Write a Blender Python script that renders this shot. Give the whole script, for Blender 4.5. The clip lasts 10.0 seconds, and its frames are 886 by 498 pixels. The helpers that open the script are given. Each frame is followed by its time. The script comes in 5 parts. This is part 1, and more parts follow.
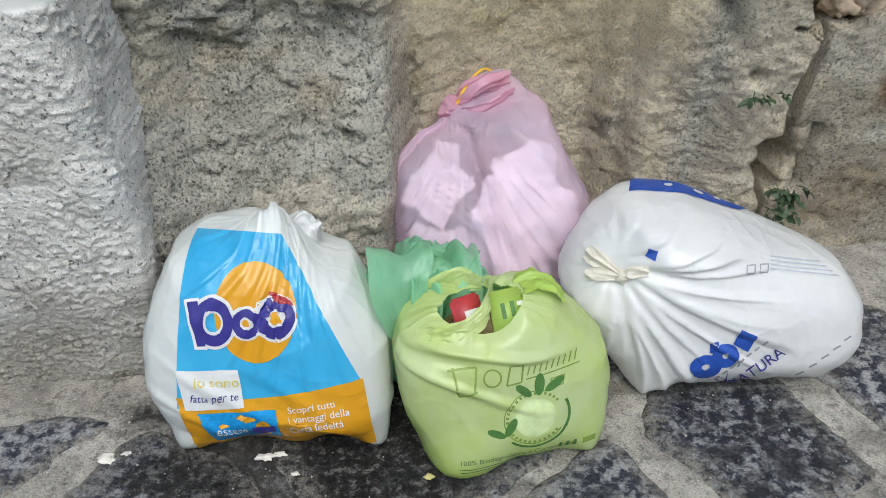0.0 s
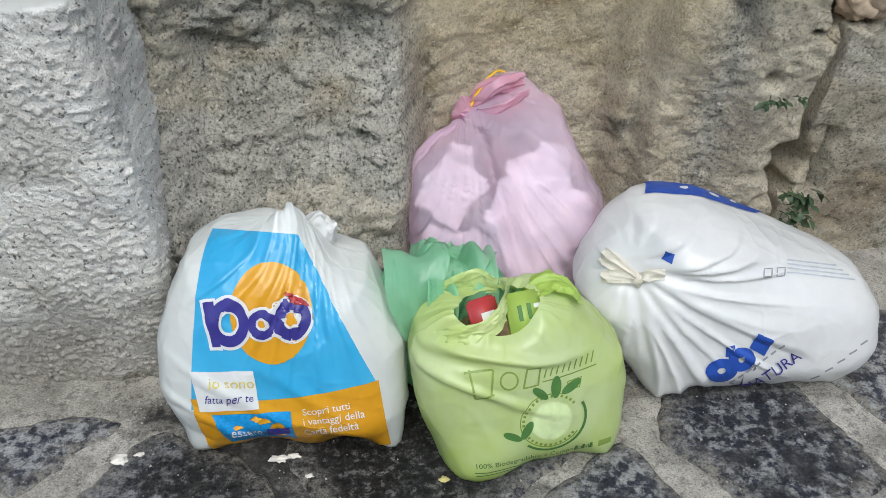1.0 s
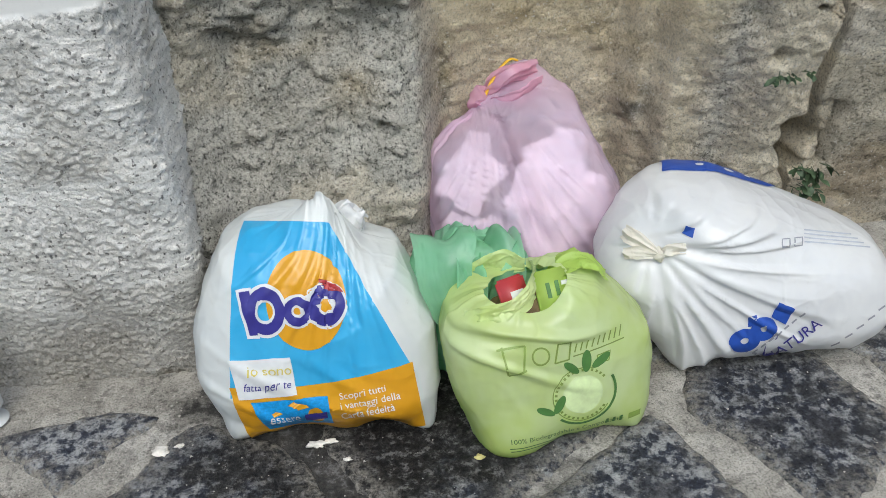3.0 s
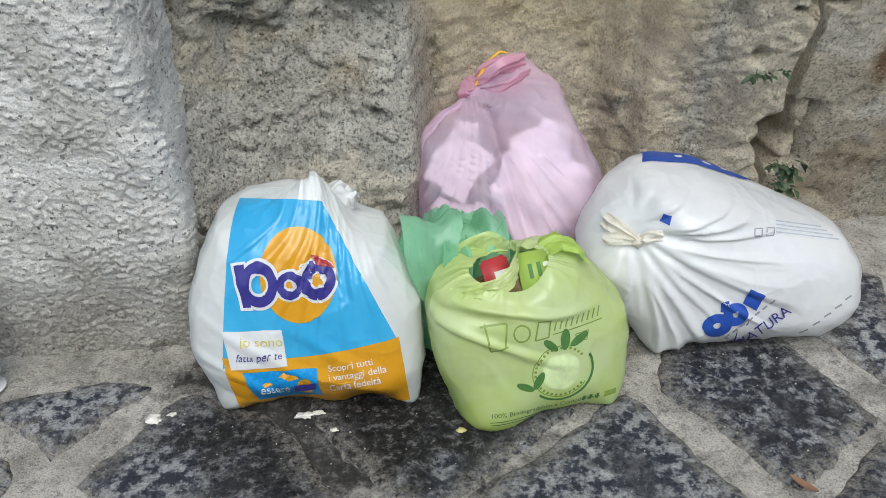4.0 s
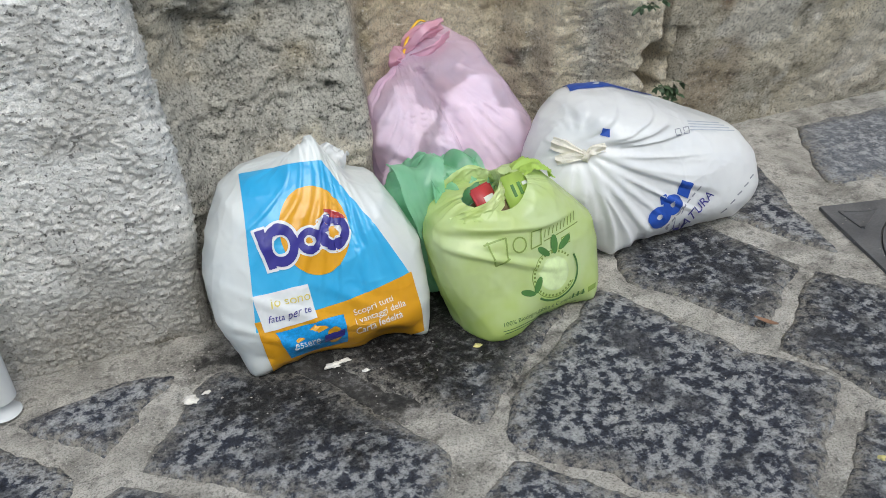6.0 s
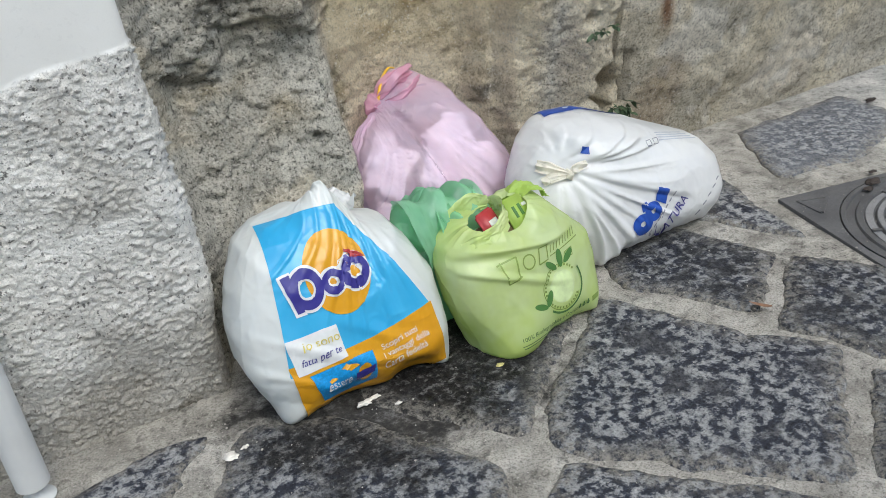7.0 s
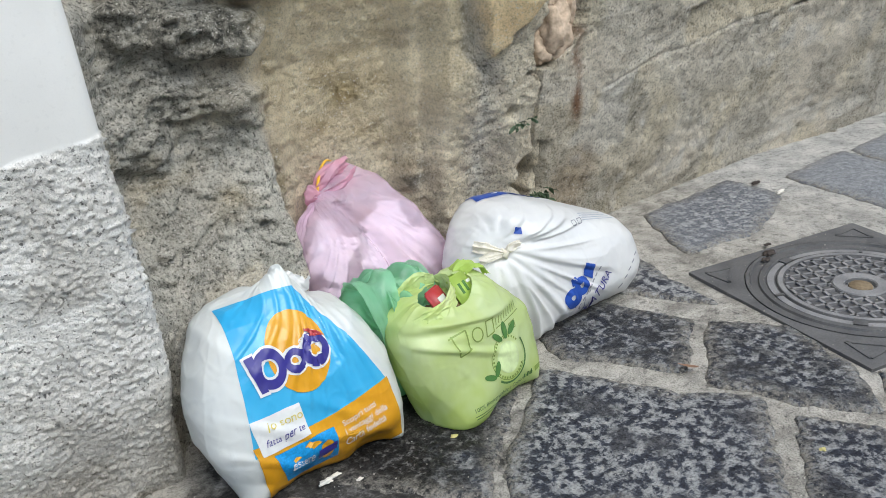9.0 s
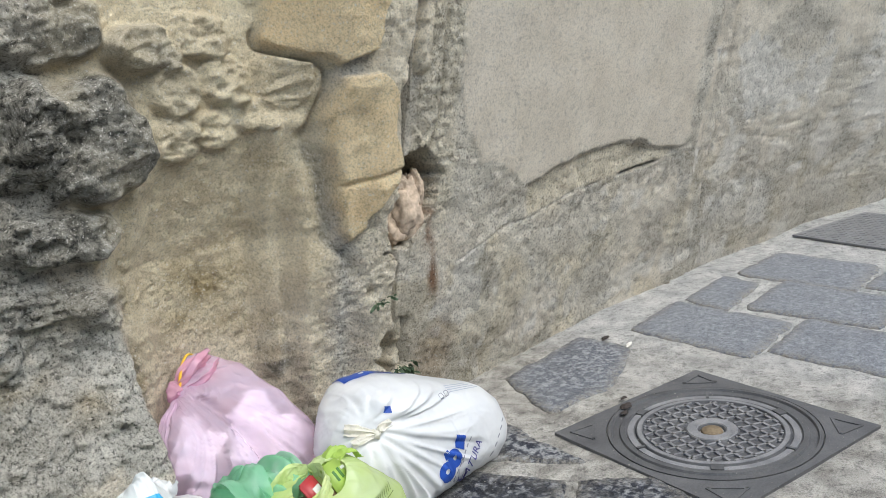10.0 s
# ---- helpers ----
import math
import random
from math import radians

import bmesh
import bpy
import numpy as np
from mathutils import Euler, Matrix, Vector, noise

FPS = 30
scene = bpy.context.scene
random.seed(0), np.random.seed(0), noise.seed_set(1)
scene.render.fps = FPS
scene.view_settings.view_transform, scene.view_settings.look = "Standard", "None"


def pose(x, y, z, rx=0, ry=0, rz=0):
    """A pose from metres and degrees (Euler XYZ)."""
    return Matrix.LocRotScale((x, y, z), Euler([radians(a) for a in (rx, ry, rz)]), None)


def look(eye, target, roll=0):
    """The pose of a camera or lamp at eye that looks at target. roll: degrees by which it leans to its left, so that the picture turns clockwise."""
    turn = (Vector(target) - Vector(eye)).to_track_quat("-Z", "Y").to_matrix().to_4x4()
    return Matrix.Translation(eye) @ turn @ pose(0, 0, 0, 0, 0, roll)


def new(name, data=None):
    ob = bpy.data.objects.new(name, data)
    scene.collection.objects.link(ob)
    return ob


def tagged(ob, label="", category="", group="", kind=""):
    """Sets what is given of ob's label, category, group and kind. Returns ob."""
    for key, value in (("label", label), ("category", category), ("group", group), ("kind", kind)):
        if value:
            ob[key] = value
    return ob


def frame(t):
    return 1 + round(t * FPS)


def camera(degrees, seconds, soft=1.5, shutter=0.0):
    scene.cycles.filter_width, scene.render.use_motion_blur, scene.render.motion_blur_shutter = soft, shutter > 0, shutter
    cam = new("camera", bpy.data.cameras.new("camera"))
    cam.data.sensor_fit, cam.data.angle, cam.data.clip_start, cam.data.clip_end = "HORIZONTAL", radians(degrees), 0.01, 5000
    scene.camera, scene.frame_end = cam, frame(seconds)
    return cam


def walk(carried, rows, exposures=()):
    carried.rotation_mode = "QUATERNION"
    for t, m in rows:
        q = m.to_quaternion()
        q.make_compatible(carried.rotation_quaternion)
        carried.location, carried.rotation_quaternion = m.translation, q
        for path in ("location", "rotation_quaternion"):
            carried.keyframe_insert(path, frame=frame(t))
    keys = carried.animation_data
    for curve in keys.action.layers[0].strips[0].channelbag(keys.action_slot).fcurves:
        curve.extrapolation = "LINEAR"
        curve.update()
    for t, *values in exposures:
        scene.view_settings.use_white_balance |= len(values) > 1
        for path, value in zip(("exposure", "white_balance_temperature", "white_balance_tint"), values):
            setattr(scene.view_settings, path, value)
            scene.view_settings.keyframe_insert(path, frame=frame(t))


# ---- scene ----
cam = camera(54.0, 10.0, 0.4)
PATH = [
    (0, (-0.092, 0.088, 0.99), (0.0, 1.732, -0.145), -0.1),
    (0.5, (-0.101, 0.089, 0.986), (-0.009, 1.735, -0.146), 0.0),
    (1, (-0.115, 0.092, 0.985), (-0.023, 1.741, -0.144), 0.2),
    (1.5, (-0.129, 0.096, 0.983), (-0.036, 1.745, -0.144), -0.0),
    (2, (-0.143, 0.096, 0.977), (-0.054, 1.749, -0.145), -0.9),
    (2.5, (-0.172, 0.088, 0.975), (-0.07, 1.743, -0.143), -2.0),
    (3.8, (-0.148, -0.007, 0.979), (-0.026, 1.647, -0.139), -0.7),
    (4, (-0.17, -0.01, 0.98), (-0.036, 1.644, -0.136), -0.0),
    (4.5, (-0.288, 0.019, 0.965), (-0.097, 1.676, -0.139), -2.3),
    (5, (-0.386, 0.012, 0.956), (-0.054, 1.644, -0.151), -4.8),
    (5.5, (-0.427, -0.075, 0.952), (0.041, 1.534, -0.139), -3.6),
    (5.7, (-0.453, -0.125, 0.948), (0.06, 1.473, -0.14), -3.2),
    (6.8, (-0.654, -0.155, 0.928), (0.067, 1.431, -0.053), -5.5),
    (7, (-0.687, -0.137, 0.933), (0.095, 1.429, -0.034), -6.8),
    (7.5, (-0.734, -0.131, 0.938), (0.119, 1.411, -0.009), -8.2),
    (8, (-0.745, -0.177, 0.939), (0.132, 1.367, 0.02), -6.4),
    (8.5, (-0.771, -0.201, 0.932), (0.178, 1.351, 0.101), -2.2),
    (9, (-0.826, -0.155, 0.937), (0.239, 1.348, 0.159), -5.4),
    (9.5, (-0.866, -0.154, 0.96), (0.328, 1.311, 0.309), -7.6),
    (10, (-0.851, -0.169, 0.987), (0.555, 1.178, 0.528), -6.5),
]
walk(cam, [(t, look(eye, target, roll)) for t, eye, target, roll in PATH], [(0, 0.70, 6140, 2), (5.5, 0.69, 6140, 2), (7.5, 0.77, 6140, 2), (8.5, 0.82, 6140, 2), (10, 0.98, 6120, 3)])

# ---- light ----
world = bpy.data.worlds.new("world")
scene.world = world
world.use_nodes = True
wn = world.node_tree.nodes
wl = world.node_tree.links
sky = wn.new("ShaderNodeTexSky")
sky.sky_type, sky.sun_disc = "NISHITA", False
sky.sun_elevation, sky.sun_rotation = radians(62), radians(176)
sky.air_density, sky.dust_density, sky.ozone_density = 1.0, 3.0, 1.0
wl.new(sky.outputs[0], wn["Background"].inputs[0])
wn["Background"].inputs[1].default_value = 0.15
sun = new("sun", bpy.data.lights.new("sun", "SUN"))
sun.data.energy, sun.data.angle, sun.data.color = 1.5, radians(50), (1.0, 0.95, 0.89)
sun.matrix_world = look((0.5, -4.3, 3.9), (0.1, 1.2, 0.0))



# ---- materials ----
def shader(name):
    m = bpy.data.materials.new(name)
    m.use_nodes = True
    return m, m.node_tree.nodes, m.node_tree.links, m.node_tree.nodes["Principled BSDF"]


def tex(nt, kind, scale, detail=4.0, rough=0.6, vector=None):
    n = nt.nodes.new("ShaderNodeTexNoise" if kind == "noise" else "ShaderNodeTexVoronoi")
    n.inputs["Scale"].default_value = scale
    if kind == "noise":
        n.inputs["Detail"].default_value, n.inputs["Roughness"].default_value = detail, rough
    if vector is None:
        co = nt.nodes.get("co") or nt.nodes.new("ShaderNodeTexCoord")
        co.name = "co"
        vector = co.outputs["Object"]
    nt.links.new(vector, n.inputs["Vector"])
    return n.outputs["Fac"] if kind == "noise" else n.outputs["Distance"]


def ramp(nt, fac, stops):
    n = nt.nodes.new("ShaderNodeValToRGB")
    e = n.color_ramp.elements
    while len(e) < len(stops):
        e.new(0.5)
    for el, (p, c) in zip(e, stops):
        el.position, el.color = p, (*c, 1) if len(c) == 3 else c
    nt.links.new(fac, n.inputs[0])
    return n.outputs[0]


def mix(nt, fac, a, b, mode="MIX"):
    n = nt.nodes.new("ShaderNodeMix")
    n.data_type, n.blend_type = "RGBA", mode
    for sock, v in ((n.inputs[0], fac), (n.inputs[6], a), (n.inputs[7], b)):
        if isinstance(v, bpy.types.NodeSocket):
            nt.links.new(v, sock)
        elif isinstance(v, tuple):
            sock.default_value = (*v, 1)
        else:
            sock.default_value = v
    return n.outputs[2]


def bump(nt, height, strength, distance, under=None):
    n = nt.nodes.new("ShaderNodeBump")
    n.inputs["Strength"].default_value, n.inputs["Distance"].default_value = strength, distance
    nt.links.new(height, n.inputs["Height"])
    if under is not None:
        nt.links.new(under, n.inputs["Normal"])
    return n.outputs[0]


def attr(nt, name):
    n = nt.nodes.new("ShaderNodeAttribute")
    n.attribute_name = name
    return n.outputs["Fac"]


def grey(v):
    return (v, v, v)


def mat_tuff():
    """Weathered tuff: grey-beige grain, ochre where the crust has gone, pale plaster, dark lichen and painted crevice
    shade, by attribute.
    """
    m, n, l, p = shader("weathered_tuff")
    nt = m.node_tree
    big = tex(nt, "noise", 7, 5)
    mid = tex(nt, "noise", 55, 5, 0.68)
    fine = tex(nt, "noise", 170, 4, 0.72)
    grain = tex(nt, "noise", 420, 2, 0.6)
    base = ramp(nt, big, [(0.32, (0.45, 0.428, 0.372)), (0.5, (0.63, 0.605, 0.54)), (0.70, (0.77, 0.745, 0.67))])
    ochre = ramp(nt, tex(nt, "noise", 11, 5), [(0.3, (0.66, 0.55, 0.36)), (0.7, (0.90, 0.80, 0.58))])
    pale = ramp(nt, tex(nt, "noise", 9, 5), [(0.3, (0.77, 0.685, 0.57)), (0.7, (0.92, 0.835, 0.715))])
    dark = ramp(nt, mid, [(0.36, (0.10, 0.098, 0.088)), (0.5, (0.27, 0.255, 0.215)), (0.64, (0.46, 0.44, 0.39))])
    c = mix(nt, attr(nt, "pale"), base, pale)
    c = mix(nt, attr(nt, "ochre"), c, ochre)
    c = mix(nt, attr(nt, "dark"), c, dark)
    c = mix(nt, attr(nt, "white"), c, (0.84, 0.80, 0.725))
    c = mix(nt, attr(nt, "yellow"), c, ramp(nt, big, [(0.3, (0.90, 0.68, 0.38)), (0.7, (0.96, 0.80, 0.52))]))
    c = mix(nt, attr(nt, "rust"), c, (0.23, 0.105, 0.05))
    c = mix(nt, attr(nt, "stain"), c, ramp(nt, mid, [(0.4, (0.27, 0.20, 0.095)), (0.6, (0.50, 0.40, 0.23))]))
    bare = n.new("ShaderNodeMath")
    bare.operation, bare.inputs[1].default_value, bare.inputs[2].default_value = "MULTIPLY_ADD", -0.58, 0.95
    l.new(attr(nt, "pale"), bare.inputs[0])
    bare = bare.outputs[0]
    c = mix(nt, bare, c, ramp(nt, fine, [(0.37, grey(0.14)), (0.44, grey(0.72)), (0.56, grey(1.0))]), "MULTIPLY")
    c = mix(nt, bare, c, ramp(nt, mid, [(0.33, grey(0.40)), (0.46, grey(1.0))]), "MULTIPLY")
    c = mix(nt, 0.45, c, ramp(nt, grain, [(0.36, grey(0.35)), (0.48, grey(1.0))]), "MULTIPLY")
    c = mix(nt, ramp(nt, tex(nt, "noise", 190, 2), [(0.62, grey(0.0)), (0.67, grey(0.75))]), c, (0.76, 0.73, 0.67))
    l.new(c, p.inputs["Base Color"])
    p.inputs["Roughness"].default_value = 0.95
    p.inputs["Specular IOR Level"].default_value = 0.15
    l.new(bump(nt, grain, 0.7, 0.003, bump(nt, fine, 1.0, 0.010, bump(nt, mid, 0.5, 0.012))), p.inputs["Normal"])
    return m


def mat_roughcast():
    m, n, l, p = shader("roughcast_plaster")
    nt = m.node_tree
    lump = tex(nt, "noise", 180, 4, 0.65)
    fine = tex(nt, "noise", 420, 3, 0.7)
    big = tex(nt, "noise", 6, 5)
    pits = tex(nt, "noise", 125, 3, 0.6)
    c = ramp(nt, big, [(0.35, (0.72, 0.70, 0.665)), (0.65, (0.83, 0.815, 0.78))])
    c = mix(nt, 0.8, c, ramp(nt, pits, [(0.35, grey(0.12)), (0.395, grey(1.0))]), "MULTIPLY")
    c = mix(nt, 0.6, c, ramp(nt, fine, [(0.36, grey(0.35)), (0.50, grey(1.0))]), "MULTIPLY")
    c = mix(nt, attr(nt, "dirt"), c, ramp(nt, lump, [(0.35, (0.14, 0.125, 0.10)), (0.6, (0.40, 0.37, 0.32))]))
    c = mix(nt, attr(nt, "paint"), c, ramp(nt, big, [(0.3, (0.70, 0.695, 0.675)), (0.7, (0.76, 0.755, 0.735))]))
    l.new(c, p.inputs["Base Color"])
    p.inputs["Roughness"].default_value = 0.9
    p.inputs["Specular IOR Level"].default_value = 0.2
    smooth = n.new("ShaderNodeMath")
    smooth.operation = "SUBTRACT"
    smooth.inputs[0].default_value = 1.0
    l.new(attr(nt, "paint"), smooth.inputs[1])
    b1 = bump(nt, lump, 0.9, 0.006)
    b2 = bump(nt, fine, 0.5, 0.002, b1)
    for node in n:
        if node.bl_idname == "ShaderNodeBump":
            k = n.new("ShaderNodeMath")
            k.operation = "MULTIPLY"
            k.inputs[1].default_value = node.inputs["Strength"].default_value
            l.new(smooth.outputs[0], k.inputs[0])
            l.new(k.outputs[0], node.inputs["Strength"])
    l.new(b2, p.inputs["Normal"])
    return m


def grime_shade(nt, colour, centre, reach, dark, ragged=0.11):
    """A dark ragged patch on the ground: greasy dirt, with the bags' contact shade painted in."""
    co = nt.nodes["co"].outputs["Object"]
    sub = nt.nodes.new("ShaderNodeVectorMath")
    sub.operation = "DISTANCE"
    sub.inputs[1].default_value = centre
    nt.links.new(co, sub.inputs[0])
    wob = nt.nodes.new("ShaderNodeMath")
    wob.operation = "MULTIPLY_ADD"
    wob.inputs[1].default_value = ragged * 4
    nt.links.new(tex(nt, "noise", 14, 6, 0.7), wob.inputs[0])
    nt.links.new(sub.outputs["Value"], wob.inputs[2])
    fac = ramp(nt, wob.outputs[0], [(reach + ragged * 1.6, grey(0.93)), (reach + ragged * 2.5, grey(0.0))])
    mottled_dark = ramp(nt, tex(nt, "noise", 60, 6, 0.72), [(0.44, dark), (0.54, tuple(v * 3.5 for v in dark)), (0.62, (0.13, 0.125, 0.12))])
    return mix(nt, fac, colour, mottled_dark)


def mat_basalt():
    """Dark lava paving, mottled with pale worn patches and dusty towards the joints; each stone a little different."""
    m, n, l, p = shader("lava_paving")
    nt = m.node_tree
    info = nt.nodes.new("ShaderNodeObjectInfo")
    blot = tex(nt, "noise", 46, 7, 0.70)
    fine = tex(nt, "noise", 240, 4, 0.72)
    wide = tex(nt, "noise", 9, 4, 0.6)
    dust = tex(nt, "noise", 75, 6, 0.75)
    c = ramp(nt, blot, [(0.42, (0.012, 0.015, 0.028)), (0.472, (0.042, 0.049, 0.074)), (0.494, (0.135, 0.14, 0.15)), (0.53, (0.28, 0.285, 0.29)), (0.66, (0.44, 0.44, 0.43))])
    c = mix(nt, ramp(nt, wide, [(0.37, grey(0.85)), (0.46, grey(0.0))]), c, ramp(nt, dust, [(0.45, (0.012, 0.013, 0.02)), (0.62, (0.10, 0.10, 0.11))]))
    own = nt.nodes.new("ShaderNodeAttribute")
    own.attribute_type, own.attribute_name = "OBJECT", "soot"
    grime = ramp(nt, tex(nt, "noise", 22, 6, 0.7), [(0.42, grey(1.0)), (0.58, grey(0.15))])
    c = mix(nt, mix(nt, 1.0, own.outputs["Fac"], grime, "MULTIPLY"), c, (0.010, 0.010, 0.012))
    c = mix(nt, ramp(nt, info.outputs["Random"], [(0.0, grey(0.0)), (1.0, grey(0.10))]), c, (0.20, 0.205, 0.22))
    # worn lays pale blue-grey over a stone, standing in for reflected sky
    worn = nt.nodes.new("ShaderNodeAttribute")
    worn.attribute_type, worn.attribute_name = "OBJECT", "worn"
    c = mix(nt, worn.outputs["Fac"], c, ramp(nt, dust, [(0.35, (0.22, 0.23, 0.255)), (0.65, (0.42, 0.435, 0.465))]))
    # dirt and painted contact shade below the two front bags
    c = grime_shade(nt, c, (-0.09, 1.01, 0.0), 0.15, (0.008, 0.0075, 0.007))
    c = grime_shade(nt, c, (-0.29, 1.02, 0.0), 0.215, (0.008, 0.0075, 0.007))
    rim = nt.nodes.new("ShaderNodeMath")
    rim.operation = "MULTIPLY"
    l.new(attr(nt, "rim"), rim.inputs[0])
    l.new(ramp(nt, dust, [(0.42, grey(0.0)), (0.60, grey(1.3))]), rim.inputs[1])
    c = mix(nt, rim.outputs[0], c, (0.27, 0.25, 0.215))
    c = mix(nt, 0.8, c, ramp(nt, fine, [(0.36, grey(0.3)), (0.52, grey(1.0))]), "MULTIPLY")
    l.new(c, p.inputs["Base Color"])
    l.new(ramp(nt, blot, [(0.42, grey(0.45)), (0.54, grey(0.70))]), p.inputs["Roughness"])
    p.inputs["Specular IOR Level"].default_value = 0.25
    l.new(bump(nt, fine, 0.7, 0.004, bump(nt, blot, 0.8, 0.006)), p.inputs["Normal"])
    return m


def mat_mortar():
    m, n, l, p = shader("sandy_mortar")
    nt = m.node_tree
    big = tex(nt, "noise", 12, 5)
    mid = tex(nt, "noise", 60, 5, 0.7)
    fine = tex(nt, "noise", 300, 4, 0.75)
    c = ramp(nt, big, [(0.32, (0.25, 0.235, 0.205)), (0.5, (0.43, 0.405, 0.36)), (0.68, (0.60, 0.57, 0.515))])
    c = mix(nt, attr(nt, "cement"), c, ramp(nt, big, [(0.32, (0.36, 0.355, 0.34)), (0.5, (0.50, 0.49, 0.465)), (0.68, (0.64, 0.625, 0.59))]))
    c = mix(nt, 0.7, c, ramp(nt, mid, [(0.36, grey(0.35)), (0.48, grey(1.0))]), "MULTIPLY")
    c = mix(nt, 0.75, c, ramp(nt, fine, [(0.36, grey(0.25)), (0.52, grey(1.0))]), "MULTIPLY")
    c = mix(nt, ramp(nt, tex(nt, "noise", 170, 2), [(0.64, grey(0.0)), (0.70, grey(0.8))]), c, (0.58, 0.56, 0.51))
    # same dirt and contact shade carried over the joints
    c = grime_shade(nt, c, (-0.09, 1.01, 0.0), 0.15, (0.010, 0.009, 0.008))
    c = grime_shade(nt, c, (-0.29, 1.02, 0.0), 0.215, (0.010, 0.009, 0.008))
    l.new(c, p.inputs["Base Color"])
    p.inputs["Roughness"].default_value = 0.95
    l.new(bump(nt, fine, 0.8, 0.004, bump(nt, mid, 0.8, 0.008)), p.inputs["Normal"])
    return m


def mat_iron(name, k):
    m, n, l, p = shader(name)
    nt = m.node_tree
    big = tex(nt, "noise", 14, 5)
    fine = tex(nt, "noise", 260, 4, 0.7)
    c = ramp(nt, big, [(0.3, (0.17 * k, 0.17 * k, 0.18 * k)), (0.7, (0.33 * k, 0.325 * k, 0.325 * k))])
    c = mix(nt, 0.5, c, ramp(nt, fine, [(0.35, grey(0.5)), (0.6, grey(1.0))]), "MULTIPLY")
    l.new(c, p.inputs["Base Color"])
    p.inputs["Metallic"].default_value = 0.15
    l.new(ramp(nt, big, [(0.3, grey(0.45)), (0.7, grey(0.7))]), p.inputs["Roughness"])
    l.new(bump(nt, fine, 0.4, 0.001), p.inputs["Normal"])
    return m


def mat_film(name, colour, second=None, clear=0.0, through_light=0.3, rough=0.38, dirt=0.25):
    """Thin plastic film: glossy, lets light through, finely wrinkled."""
    m, n, l, p = shader(name)
    nt = m.node_tree
    big = tex(nt, "noise", 9, 3)
    c = mix(nt, ramp(nt, big, [(0.35, grey(0.0)), (0.65, grey(1.0))]), colour, second or tuple(v * 0.93 for v in colour))
    smear = ramp(nt, tex(nt, "noise", 42, 5, 0.7), [(0.62, grey(0.0)), (0.78, grey(dirt))])
    c = mix(nt, smear, c, (0.30, 0.26, 0.20))
    l.new(c, p.inputs["Base Color"])
    p.inputs["Roughness"].default_value = rough
    p.inputs["IOR"].default_value = 1.5
    p.inputs["Coat Weight"].default_value = 0.25
    p.inputs["Coat Roughness"].default_value = 0.18
    long = n.new("ShaderNodeMapping")
    long.inputs["Scale"].default_value = (1.5, 1.5, 0.6)
    l.new(n["co"].outputs["Object"], long.inputs["Vector"])
    folds = tex(nt, "noise", 20, 2, 0.5, long.outputs[0])
    crease = n.new("ShaderNodeTexNoise")
    crease.noise_type = "RIDGED_MULTIFRACTAL"
    crease.inputs["Scale"].default_value = 8
    crease.inputs["Detail"].default_value = 3.0
    l.new(long.outputs[0], crease.inputs["Vector"])
    nrm = bump(nt, crease.outputs["Fac"], 0.48, 0.003, bump(nt, folds, 0.16, 0.008))
    l.new(nrm, p.inputs["Normal"])
    tr = n.new("ShaderNodeBsdfTranslucent")
    l.new(c, tr.inputs["Color"])
    l.new(nrm, tr.inputs["Normal"])
    mx = n.new("ShaderNodeMixShader")
    mx.inputs[0].default_value = through_light
    l.new(p.outputs[0], mx.inputs[1])
    l.new(tr.outputs[0], mx.inputs[2])
    out = mx.outputs[0]
    if clear:
        tp = n.new("ShaderNodeBsdfTransparent")
        tp.inputs["Color"].default_value = (*[0.55 + 0.45 * v for v in colour], 1)
        m2 = n.new("ShaderNodeMixShader")
        l.new(ramp(nt, tex(nt, "noise", 7, 2), [(0.3, grey(clear * 0.75)), (0.7, grey(min(1, clear * 1.2)))]), m2.inputs[0])
        l.new(out, m2.inputs[1])
        l.new(tp.outputs[0], m2.inputs[2])
        out = m2.outputs[0]
    l.new(out, n["Material Output"].inputs["Surface"])
    return m


def mat_plain(name, colour, rough=0.5, vary=0.15, scale=40):
    m, n, l, p = shader(name)
    nt = m.node_tree
    f = tex(nt, "noise", scale, 4)
    l.new(ramp(nt, f, [(0.3, tuple(v * (1 - vary) for v in colour)), (0.7, tuple(min(1, v * (1 + vary)) for v in colour))]), p.inputs["Base Color"])
    p.inputs["Roughness"].default_value = rough
    return m


TUFF, ROUGHCAST, BASALT, MORTAR = mat_tuff(), mat_roughcast(), mat_basalt(), mat_mortar()
IRON, IRON_DUSTY = mat_iron("cast_iron", 0.44), mat_iron("dusty_cast_iron", 1.0)
WHITE_FILM = mat_film("white_film", (0.845, 0.85, 0.845), (0.76, 0.765, 0.775), 0, 0.25, 0.28, 0.12)
MILK_FILM = mat_film("milky_film", (0.80, 0.815, 0.79), (0.73, 0.76, 0.76), 0, 0.25, 0.3, 0.25)
CREAM_FILM = mat_film("cream_film", (0.84, 0.80, 0.70), None, 0, 0.3, 0.45, 0.2)
LIME_FILM = mat_film("lime_film", (0.60, 0.735, 0.23), (0.69, 0.81, 0.42), 0.0, 0.38, 0.27, 0.06)
LIME_DEEP = mat_film("lime_film_folded", (0.46, 0.64, 0.13), None, 0.0, 0.3, 0.4, 0.05)
GREEN_FILM = mat_film("green_film", (0.34, 0.70, 0.44), (0.48, 0.80, 0.58), 0.25, 0.45, 0.25, 0.02)
PINK_FILM = mat_film("pink_film", (0.93, 0.74, 0.87), (0.86, 0.77, 0.94), 0.54, 0.4, 0.20, 0.02)
